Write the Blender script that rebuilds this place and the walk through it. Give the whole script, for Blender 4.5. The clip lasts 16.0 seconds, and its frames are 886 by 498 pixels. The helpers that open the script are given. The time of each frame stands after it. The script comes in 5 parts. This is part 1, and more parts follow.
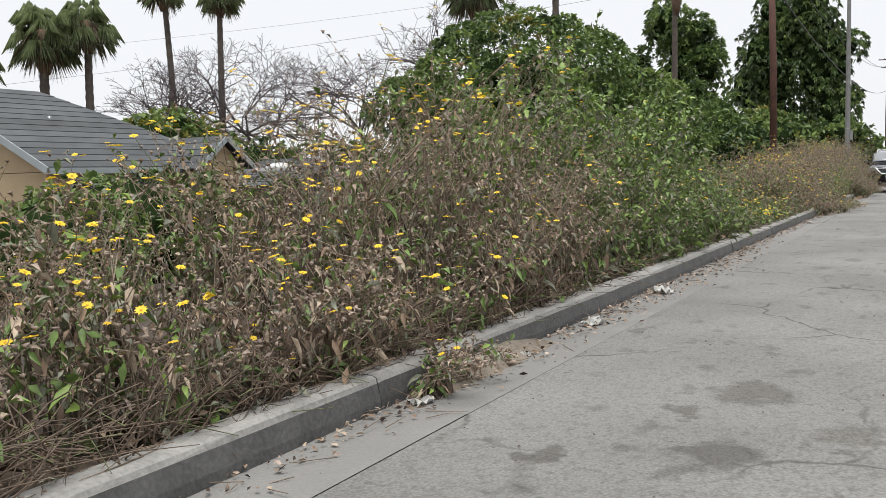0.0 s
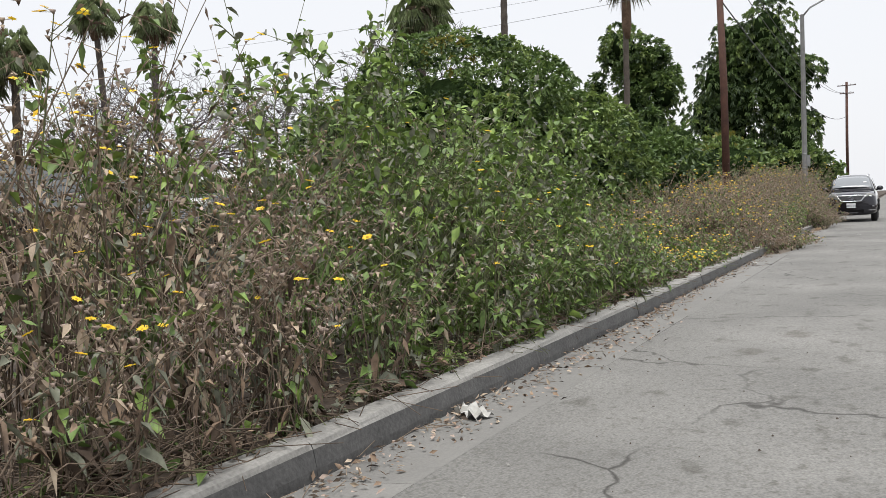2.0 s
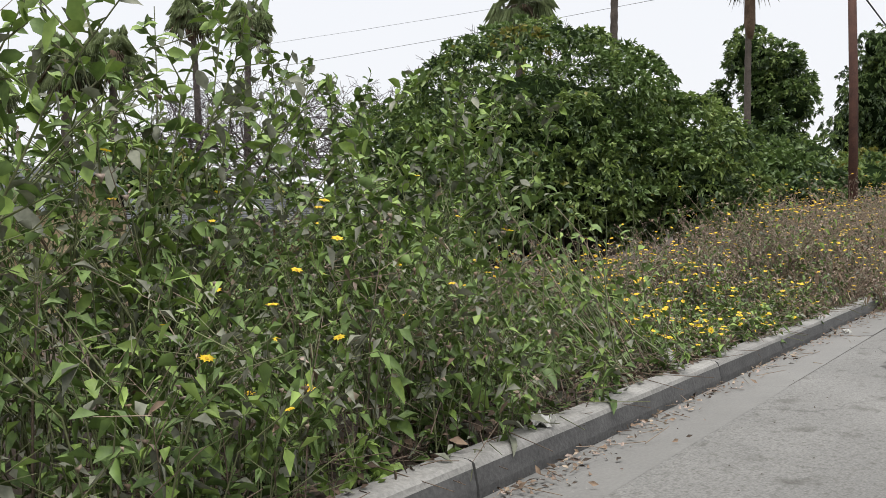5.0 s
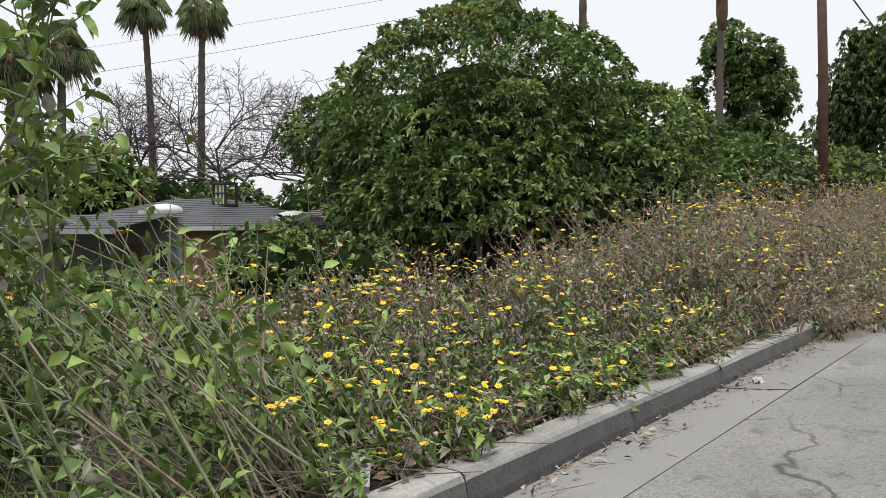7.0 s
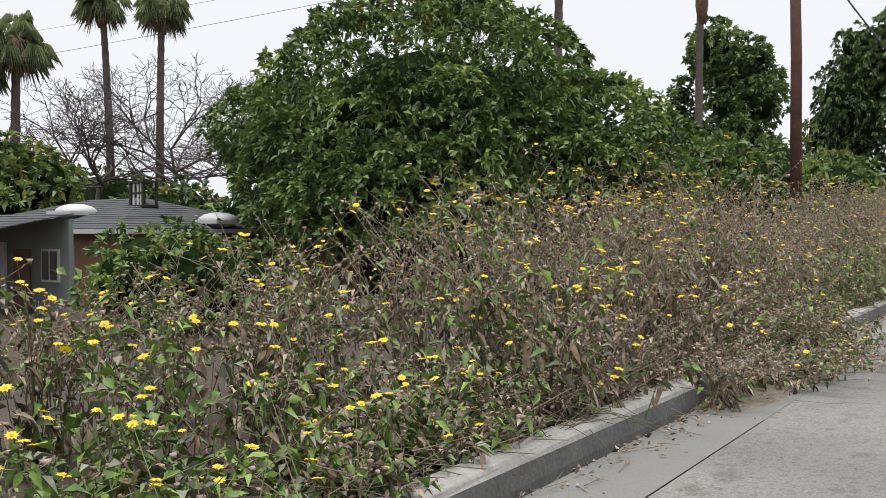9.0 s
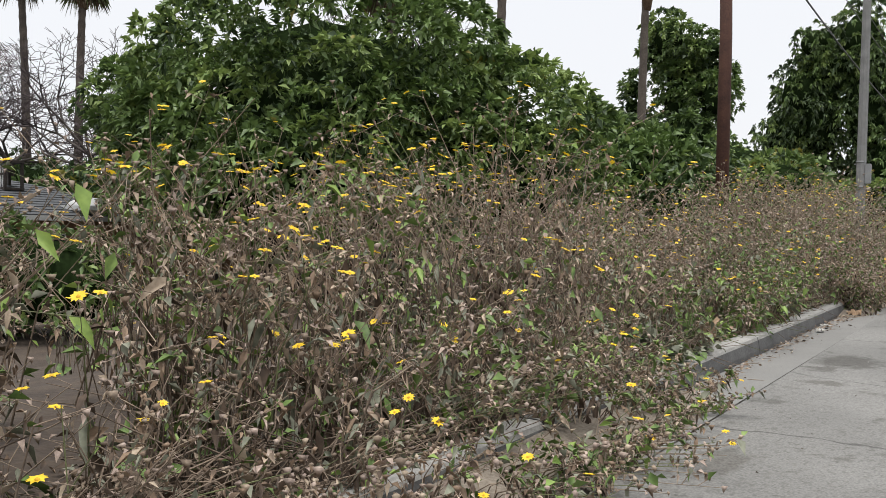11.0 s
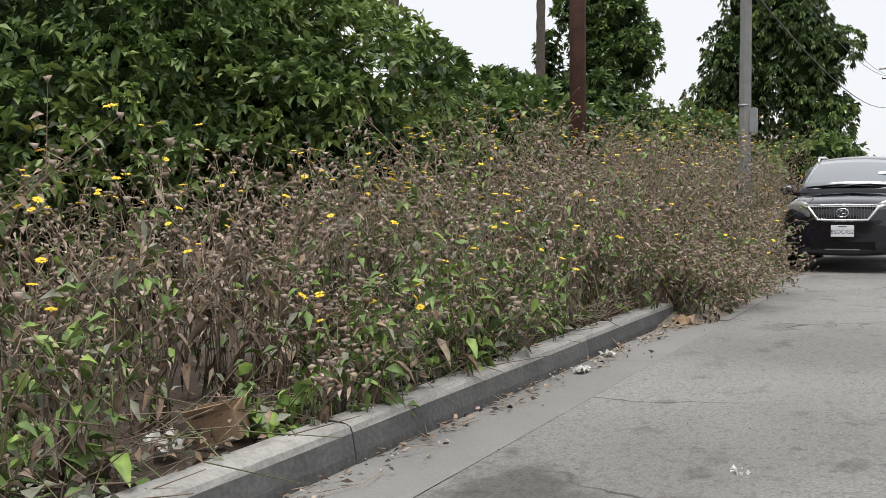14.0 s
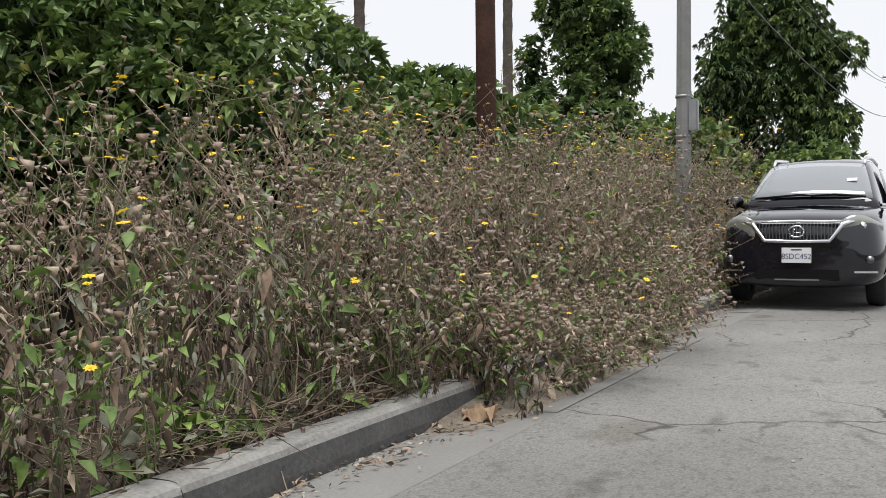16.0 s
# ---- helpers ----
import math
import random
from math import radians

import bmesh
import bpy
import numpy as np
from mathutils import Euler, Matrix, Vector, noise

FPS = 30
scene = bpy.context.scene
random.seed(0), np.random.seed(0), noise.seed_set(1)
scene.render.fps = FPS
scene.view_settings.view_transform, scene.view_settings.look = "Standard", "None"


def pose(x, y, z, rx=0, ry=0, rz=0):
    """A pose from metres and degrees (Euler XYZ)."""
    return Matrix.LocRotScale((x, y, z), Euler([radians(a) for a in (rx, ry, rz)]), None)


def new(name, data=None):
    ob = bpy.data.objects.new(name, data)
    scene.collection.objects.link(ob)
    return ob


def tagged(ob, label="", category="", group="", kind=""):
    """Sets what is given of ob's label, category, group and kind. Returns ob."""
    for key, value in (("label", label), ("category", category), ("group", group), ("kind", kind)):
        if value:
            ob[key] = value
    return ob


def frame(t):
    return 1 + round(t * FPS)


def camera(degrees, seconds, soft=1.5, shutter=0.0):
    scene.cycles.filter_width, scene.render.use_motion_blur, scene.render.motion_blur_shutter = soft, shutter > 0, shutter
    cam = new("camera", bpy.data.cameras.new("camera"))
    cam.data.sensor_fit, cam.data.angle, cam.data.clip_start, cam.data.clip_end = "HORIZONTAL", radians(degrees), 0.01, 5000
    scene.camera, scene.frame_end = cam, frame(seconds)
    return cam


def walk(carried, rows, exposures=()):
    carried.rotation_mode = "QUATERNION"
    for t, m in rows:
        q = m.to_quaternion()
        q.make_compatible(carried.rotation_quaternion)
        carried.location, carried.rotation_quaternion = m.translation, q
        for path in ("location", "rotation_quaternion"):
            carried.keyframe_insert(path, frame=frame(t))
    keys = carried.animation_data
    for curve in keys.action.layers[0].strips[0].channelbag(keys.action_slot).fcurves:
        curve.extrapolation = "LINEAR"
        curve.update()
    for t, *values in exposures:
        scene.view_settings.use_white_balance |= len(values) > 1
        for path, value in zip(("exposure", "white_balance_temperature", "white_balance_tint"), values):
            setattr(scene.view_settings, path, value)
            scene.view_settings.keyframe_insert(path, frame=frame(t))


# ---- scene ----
cam = camera(52.2, 16.0, soft=0.65)
METRES, EYE, TILT, LEAN, TURN = 32.0, 1.22, 3.2, -1.77, 28.7
ROWS = [
    (0.0, 0.0, 0.0, 0.0, -0.46, -7.75, 3.39),
    (0.5, 0.0149, 0.0298, -0.00172, -0.41, -6.73, 4.08),
    (1.0, 0.0297, 0.0588, -0.00364, -0.98, -6.23, 3.34),
    (1.5, 0.0431, 0.086, -0.00476, -1.75, -6.05, 3.08),
    (2.0, 0.059, 0.1141, -0.00709, -2.39, -5.87, 4.06),
    (2.5, 0.0746, 0.1411, -0.00911, -2.4, -5.76, 3.65),
    (3.0, 0.0907, 0.1723, -0.01103, -1.13, -5.85, 3.39),
    (3.5, 0.1042, 0.2002, -0.01225, 2.59, -5.27, 2.02),
    (4.0, 0.1183, 0.2276, -0.01423, 4.64, -4.85, 1.92),
    (6.5, 0.1827, 0.3642, -0.02472, 6.25, -4.62, 2.76),
    (7.0, 0.1978, 0.3912, -0.02709, 5.25, -4.5, 2.55),
    (7.5, 0.212, 0.4216, -0.02911, 5.67, -4.26, 1.78),
    (8.0, 0.2269, 0.4496, -0.03133, 6.05, -4.13, 2.1),
    (10.5, 0.3009, 0.5854, -0.04281, 3.17, -4.43, 1.63),
    (11.0, 0.3166, 0.6113, -0.04443, 3.28, -4.56, 0.89),
    (11.5, 0.3332, 0.6382, -0.04673, 2.86, -4.58, 1.26),
    (12.0, 0.3505, 0.6674, -0.04913, 3.58, -4.85, 1.7),
    (12.5, 0.3668, 0.6943, -0.05143, 2.92, -5.19, 3.02),
    (13.0, 0.3828, 0.7206, -0.05373, 1.86, -5.85, 3.65),
    (13.5, 0.3973, 0.7451, -0.05574, 0.86, -5.75, 3.51),
    (14.0, 0.4131, 0.7714, -0.05804, 0.19, -6.03, 2.44),
    (14.5, 0.4301, 0.7971, -0.06014, -0.91, -6.0, 2.41),
    (15.0, 0.4468, 0.8242, -0.06174, -1.61, -5.46, 2.3),
    (15.5, 0.4635, 0.8502, -0.06354, -0.18, -5.67, 2.36),
    (16.0, 0.4782, 0.8744, -0.06524, 0.68, -5.18, 2.57),
]
walk(cam, [(t, pose(0, 0, EYE, TILT, LEAN, TURN) @ pose(METRES * x, METRES * y, METRES * z, 90 + pitch, roll, yaw)) for t, x, y, z, yaw, pitch, roll in ROWS])

# ---- world and light: bright overcast ----
world = bpy.data.worlds.new("overcast_sky")
scene.world = world
world.use_nodes = True
wn, wl = world.node_tree.nodes, world.node_tree.links
sky = wn.new("ShaderNodeTexSky")
sky.sky_type, sky.sun_disc = "NISHITA", False
sky.sun_elevation, sky.sun_rotation = radians(79), radians(200)
sky.air_density, sky.dust_density = 1.0, 4.0
gain = wn.new("ShaderNodeMixRGB")
gain.blend_type, gain.inputs[0].default_value = "MULTIPLY", 1.0
gain.inputs[2].default_value = (0.1, 0.1, 0.1, 1)
cloud = wn.new("ShaderNodeMixRGB")
cloud.inputs[0].default_value = 0.86
cloud.inputs[2].default_value = (0.9, 0.91, 0.94, 1)
wl.new(sky.outputs[0], gain.inputs[1])
wl.new(gain.outputs[0], cloud.inputs[1])
wl.new(cloud.outputs[0], wn["Background"].inputs[0])
wn["Background"].inputs[1].default_value = 1.13
sun = new("sun", bpy.data.lights.new("sun", "SUN"))
sun.data.energy, sun.data.angle, sun.data.color = 3.7, radians(40), (1.0, 0.985, 0.965)
sun.matrix_world = pose(0, 0, 30, 11, 0, 20)


# ---- materials ----
def material(name, base, dark, scale=8.0, rough=0.8, bump=0.2, fine=60.0, metal=0.0, mix=0.6, sheen=0.0, random_value=0.0, see=0.0):
    """Two-scale noise between two colours, with bump. see: light let through, for leaves."""
    m = bpy.data.materials.new(name)
    m.use_nodes = True
    n, l = m.node_tree.nodes, m.node_tree.links
    p = n["Principled BSDF"]
    co = n.new("ShaderNodeTexCoord")
    a, b = n.new("ShaderNodeTexNoise"), n.new("ShaderNodeTexNoise")
    a.inputs["Scale"].default_value, a.inputs["Detail"].default_value = scale, 6
    b.inputs["Scale"].default_value, b.inputs["Detail"].default_value = fine, 4
    l.new(co.outputs["Object"], a.inputs["Vector"])
    l.new(co.outputs["Object"], b.inputs["Vector"])
    s = n.new("ShaderNodeMath")
    s.operation = "MULTIPLY_ADD"
    s.inputs[1].default_value = 0.5
    l.new(b.outputs[0], s.inputs[0])
    h = n.new("ShaderNodeMath")
    h.operation = "MULTIPLY"
    h.inputs[1].default_value = 0.5
    l.new(a.outputs[0], h.inputs[0])
    l.new(h.outputs[0], s.inputs[2])
    r = n.new("ShaderNodeValToRGB")
    r.color_ramp.elements[0].position, r.color_ramp.elements[1].position = 0.5 - mix / 4, 0.5 + mix / 4
    r.color_ramp.elements[0].color, r.color_ramp.elements[1].color = (*dark, 1), (*base, 1)
    l.new(s.outputs[0], r.inputs[0])
    out = r.outputs[0]
    if random_value:
        info, hsv, mr = n.new("ShaderNodeObjectInfo"), n.new("ShaderNodeHueSaturation"), n.new("ShaderNodeMapRange")
        mr.inputs[3].default_value, mr.inputs[4].default_value = 1 - random_value, 1 + random_value
        l.new(info.outputs["Random"], mr.inputs[0])
        l.new(mr.outputs[0], hsv.inputs["Value"])
        l.new(out, hsv.inputs["Color"])
        out = hsv.outputs[0]
    l.new(out, p.inputs["Base Color"])
    p.inputs["Roughness"].default_value, p.inputs["Metallic"].default_value = rough, metal
    if bump:
        bu = n.new("ShaderNodeBump")
        bu.inputs["Strength"].default_value, bu.inputs["Distance"].default_value = bump, 0.02
        l.new(s.outputs[0], bu.inputs["Height"])
        l.new(bu.outputs[0], p.inputs["Normal"])
    if see:
        tr, ms = n.new("ShaderNodeBsdfTranslucent"), n.new("ShaderNodeMixShader")
        ms.inputs[0].default_value = see
        l.new(out, tr.inputs[0])
        l.new(p.outputs[0], ms.inputs[1])
        l.new(tr.outputs[0], ms.inputs[2])
        l.new(ms.outputs[0], n["Material Output"].inputs[0])
    return m


def plain(name, c, rough=0.5, metal=0.0, coat=0.0):
    m = bpy.data.materials.new(name)
    m.use_nodes = True
    p = m.node_tree.nodes["Principled BSDF"]
    p.inputs["Base Color"].default_value = (*c, 1)
    p.inputs["Roughness"].default_value, p.inputs["Metallic"].default_value, p.inputs["Coat Weight"].default_value = rough, metal, coat
    return m


def road_material():
    """Old concrete road: blotches, worn patches, fine grit and meandering hairline cracks."""
    m = bpy.data.materials.new("old_concrete_road")
    m.use_nodes = True
    n, l = m.node_tree.nodes, m.node_tree.links
    p = n["Principled BSDF"]
    co = n.new("ShaderNodeTexCoord").outputs["Object"]

    def tex(scale, detail, stretch=(1, 1, 1)):
        mp, t = n.new("ShaderNodeMapping"), n.new("ShaderNodeTexNoise")
        mp.inputs["Scale"].default_value = stretch
        t.inputs["Scale"].default_value, t.inputs["Detail"].default_value = scale, detail
        l.new(co, mp.inputs[0])
        l.new(mp.outputs[0], t.inputs["Vector"])
        return t

    def ramp(src, a, b, ca, cb):
        r = n.new("ShaderNodeValToRGB")
        r.color_ramp.elements[0].position, r.color_ramp.elements[1].position = a, b
        r.color_ramp.elements[0].color, r.color_ramp.elements[1].color = (*ca, 1), (*cb, 1)
        l.new(src, r.inputs[0])
        return r.outputs[0]

    def mult(a, b, f=1.0):
        x = n.new("ShaderNodeMixRGB")
        x.blend_type, x.inputs[0].default_value = "MULTIPLY", f
        l.new(a, x.inputs[1])
        l.new(b, x.inputs[2])
        return x.outputs[0]

    big = ramp(tex(0.55, 5).outputs[0], 0.32, 0.68, (0.145, 0.142, 0.134), (0.212, 0.207, 0.196))
    blot = ramp(tex(2.6, 4, (1.5, 1, 1)).outputs[0], 0.31, 0.41, (0.58, 0.57, 0.54), (1, 1, 1))
    grit = ramp(tex(75, 3).outputs[0], 0.3, 0.7, (0.68, 0.68, 0.68), (1.22, 1.22, 1.2))
    pit = ramp(tex(26, 5, (1.3, 0.9, 1)).outputs[0], 0.36, 0.5, (0.74, 0.73, 0.71), (1, 1, 1))
    speck = ramp(tex(11, 4).outputs[0], 0.29, 0.36, (0.66, 0.65, 0.62), (1, 1, 1))
    col = mult(mult(mult(mult(big, blot, 0.8), grit, 1.0), speck, 0.9), pit, 0.8)
    # oil stains and damp patches: x, y, half width, half length, depth
    for sx, sy, rx, ry, deep in ((-1.75, 31.2, 0.34, 0.55, 0.5), (-1.88, 30.6, 0.16, 0.2, 0.55), (-1.72, 29.8, 0.2, 0.16, 0.62), (-1.12, 31.2, 0.22, 0.3, 0.75), (-0.8, 3.85, 0.2, 0.24, 0.55), (-1.47, 3.55, 0.12, 0.16, 0.55), (-0.85, 5.0, 0.24, 0.3, 0.62), (-0.3, 4.3, 0.16, 0.22, 0.7), (-1.1, 4.5, 0.1, 0.13, 0.6), (-1.6, 36.6, 0.22, 0.3, 0.75), (-1.15, 11.6, 0.14, 0.22, 0.7), (-0.9, 12.6, 0.12, 0.25, 0.7), (-1.75, 26.8, 0.16, 0.4, 0.7)):
        wob, mp, ln = n.new("ShaderNodeMixRGB"), n.new("ShaderNodeMapping"), n.new("ShaderNodeVectorMath")
        wob.blend_type, wob.inputs[0].default_value = "ADD", 0.5
        l.new(co, wob.inputs[1])
        l.new(tex(5.5, 4).outputs["Color"], wob.inputs[2])
        mp.inputs["Location"].default_value = (-(sx + 0.25) / rx, -(sy + 0.25) / ry, 0)
        mp.inputs["Scale"].default_value = (1 / rx, 1 / ry, 0)
        ln.operation = "LENGTH"
        l.new(wob.outputs[0], mp.inputs[0])
        l.new(mp.outputs[0], ln.inputs[0])
        col = mult(col, ramp(ln.outputs["Value"], 0.6, 1.05, (deep, deep * 0.97, deep * 0.93), (1, 1, 1)))
    # cracks
    warp = tex(1.3, 4)
    add = n.new("ShaderNodeMixRGB")
    add.blend_type, add.inputs[0].default_value = "ADD", 0.75
    l.new(co, add.inputs[1])
    l.new(warp.outputs["Color"], add.inputs[2])
    vor = n.new("ShaderNodeTexVoronoi")
    vor.feature = "DISTANCE_TO_EDGE"
    vor.inputs["Scale"].default_value = 0.42
    l.new(add.outputs[0], vor.inputs["Vector"])
    crack = ramp(vor.outputs["Distance"], 0.002, 0.008, (0.3, 0.29, 0.28), (1, 1, 1))
    gate = ramp(tex(0.5, 2).outputs[0], 0.42, 0.55, (1, 1, 1), (0, 0, 0))
    mx = n.new("ShaderNodeMixRGB")
    l.new(gate, mx.inputs[0])
    l.new(crack, mx.inputs[1])
    mx.inputs[2].default_value = (1, 1, 1, 1)
    col = mult(col, mx.outputs[0])
    l.new(col, p.inputs["Base Color"])
    p.inputs["Roughness"].default_value = 0.9
    bu = n.new("ShaderNodeBump")
    bu.inputs["Strength"].default_value, bu.inputs["Distance"].default_value = 0.5, 0.015
    l.new(col, bu.inputs["Height"])
    l.new(bu.outputs[0], p.inputs["Normal"])
    return m


ROAD = road_material()
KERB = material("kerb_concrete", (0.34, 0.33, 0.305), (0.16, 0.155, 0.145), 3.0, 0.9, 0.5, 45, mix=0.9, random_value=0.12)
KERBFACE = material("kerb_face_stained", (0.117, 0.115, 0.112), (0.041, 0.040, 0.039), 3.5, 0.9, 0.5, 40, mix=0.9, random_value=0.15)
GUTTER = material("gutter_concrete", (0.225, 0.220, 0.205), (0.145, 0.141, 0.133), 1.6, 0.9, 0.35, 60, mix=1.0, random_value=0.05)
SOIL = material("dry_soil", (0.076, 0.055, 0.038), (0.031, 0.022, 0.017), 2.0, 0.95, 0.8, 20)
LEAF_DRY = material("dry_brown_leaf", (0.345, 0.245, 0.165), (0.095, 0.063, 0.044), 3, 0.85, 0, 25, see=0.07)
LEAF_TAN = material("pale_tan_leaf", (0.540, 0.440, 0.330), (0.250, 0.190, 0.135), 4, 0.85, 0, 30, see=0.07)
LEAF_GREY = material("grey_green_leaf", (0.285, 0.290, 0.214), (0.095, 0.103, 0.071), 3, 0.75, 0, 25, see=0.07)
LEAF_GREEN = material("weed_green_leaf", (0.170, 0.262, 0.062), (0.052, 0.092, 0.021), 3, 0.6, 0, 25, see=0.07)
LEAF_LIME = material("young_green_leaf", (0.280, 0.390, 0.085), (0.115, 0.190, 0.036), 3, 0.55, 0, 25, see=0.07)
# Withered brown that also stands in for shade low in the weeds.
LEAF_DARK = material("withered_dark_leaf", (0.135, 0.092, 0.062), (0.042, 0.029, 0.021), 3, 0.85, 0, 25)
DEADSTALK = material("weathered_dead_stalk", (0.215, 0.160, 0.115), (0.080, 0.057, 0.042), 6, 0.9, 0, 40)
STEM_DRY = material("dry_stem", (0.350, 0.275, 0.200), (0.120, 0.086, 0.064), 6, 0.9, 0, 40)
STEM_GREEN = material("green_stem", (0.176, 0.197, 0.083), (0.083, 0.088, 0.041), 6, 0.8, 0, 40)
PETAL = material("yellow_petal", (0.88, 0.66, 0.04), (0.8, 0.5, 0.015), 20, 0.6, 0, 60, see=0.25)
CENTRE = material("flower_centre", (0.7, 0.4, 0.02), (0.5, 0.25, 0.01), 60, 0.8, 0, 90)
SEED = material("dry_seed_head", (0.480, 0.380, 0.315), (0.200, 0.148, 0.122), 8, 0.9, 0, 50)
TREE_A = material("tree_leaf", (0.150, 0.228, 0.062), (0.066, 0.112, 0.032), 0.5, 0.5, 0, 3, see=0.2)
TREE_B = material("tree_leaf_light", (0.260, 0.345, 0.098), (0.138, 0.198, 0.056), 0.5, 0.5, 0, 3, see=0.25)
TREE_C = material("tree_leaf_dark", (0.068, 0.112, 0.038), (0.032, 0.056, 0.022), 0.5, 0.55, 0, 3, see=0.12)
TREE_Y = material("yellowing_leaf", (0.279, 0.248, 0.052), (0.155, 0.155, 0.031), 0.5, 0.6, 0, 3, see=0.25)
BARK = material("grey_bark", (0.117, 0.100, 0.086), (0.048, 0.041, 0.038), 3, 0.9, 0.5, 20)
TWIG = material("purple_grey_twig", (0.103, 0.079, 0.079), (0.052, 0.041, 0.043), 3, 0.9, 0, 20)
PALMBARK = material("palm_bark", (0.138, 0.114, 0.093), (0.052, 0.041, 0.034), 2, 0.9, 0.6, 14)
PALMBROWN = material("palm_boot_brown", (0.207, 0.138, 0.090), (0.090, 0.055, 0.034), 2, 0.9, 0.6, 14)
THATCH = material("dead_frond", (0.310, 0.243, 0.166), (0.145, 0.103, 0.072), 2, 0.9, 0, 14)
FROND = material("palm_frond", (0.36, 0.42, 0.22), (0.18, 0.23, 0.1), 1, 0.5, 0, 6, see=0.4)
REDWOOD = material("creosoted_pole_wood", (0.117, 0.052, 0.034), (0.048, 0.021, 0.015), 3, 0.8, 0.5, 35)
CONCRETE = material("pole_concrete", (0.248, 0.248, 0.241), (0.152, 0.152, 0.148), 6, 0.85, 0.3, 90)
GALV = material("galvanised_metal", (0.310, 0.317, 0.317), (0.228, 0.235, 0.235), 5, 0.45, 0.1, 60, metal=0.6)
WIRE = plain("black_wire", (0.05, 0.05, 0.055), 0.6)


# ---- mesh building ----
def link_mesh(name, verts, faces, mats, index=None, smooth=False, parent=None):
    me = bpy.data.meshes.new(name)
    me.from_pydata([tuple(v) for v in verts], [], faces)
    for m in mats:
        me.materials.append(m)
    if index is not None:
        me.polygons.foreach_set("material_index", index)
    if smooth:
        me.polygons.foreach_set("use_smooth", [True] * len(me.polygons))
    me.update()
    ob = new(name, me)
    ob.parent = parent
    return ob


def from_bm(name, bm, mats, smooth=False, parent=None):
    me = bpy.data.meshes.new(name)
    bmesh.ops.recalc_face_normals(bm, faces=bm.faces)
    bm.to_mesh(me)
    bm.free()
    for m in mats:
        me.materials.append(m)
    if smooth:
        me.polygons.foreach_set("use_smooth", [True] * len(me.polygons))
    ob = new(name, me)
    ob.parent = parent
    return ob


def box(name, size, at, mat, parent=None, bevel=0.01, turn=(0, 0, 0)):
    bm = bmesh.new()
    bmesh.ops.create_cube(bm, size=1)
    bmesh.ops.scale(bm, vec=size, verts=bm.verts)
    if bevel:
        bmesh.ops.bevel(bm, geom=bm.edges, offset=min(bevel, min(size) * 0.4), segments=2, affect="EDGES")
    ob = from_bm(name, bm, [mat], parent=parent)
    ob.matrix_basis = pose(*at, *turn)
    return ob


def tube(name, points, radii, mat, sides=10, parent=None, smooth=True):
    """A round tapering tube through points, closed at its ends."""
    pts = [Vector(p) for p in points]
    vs, fs = [], []
    for i, p in enumerate(pts):
        d = (pts[min(i + 1, len(pts) - 1)] - pts[max(i - 1, 0)]).normalized()
        a = d.orthogonal().normalized() if abs(d.z) < 0.95 else Vector((1, 0, 0))
        a = (a - d * a.dot(d)).normalized()
        b = d.cross(a)
        for k in range(sides):
            w = 2 * math.pi * k / sides
            vs.append(p + (a * math.cos(w) + b * math.sin(w)) * radii[i])
    for i in range(len(pts) - 1):
        for k in range(sides):
            q = (k + 1) % sides
            fs.append((i * sides + k, i * sides + q, (i + 1) * sides + q, (i + 1) * sides + k))
    fs.append(tuple(range(sides))[::-1])
    fs.append(tuple(range((len(pts) - 1) * sides, len(pts) * sides)))
    return link_mesh(name, vs, fs, [mat], smooth=smooth, parent=parent)


def unit(a):
    return a / np.maximum(np.linalg.norm(a, axis=-1, keepdims=True), 1e-9)


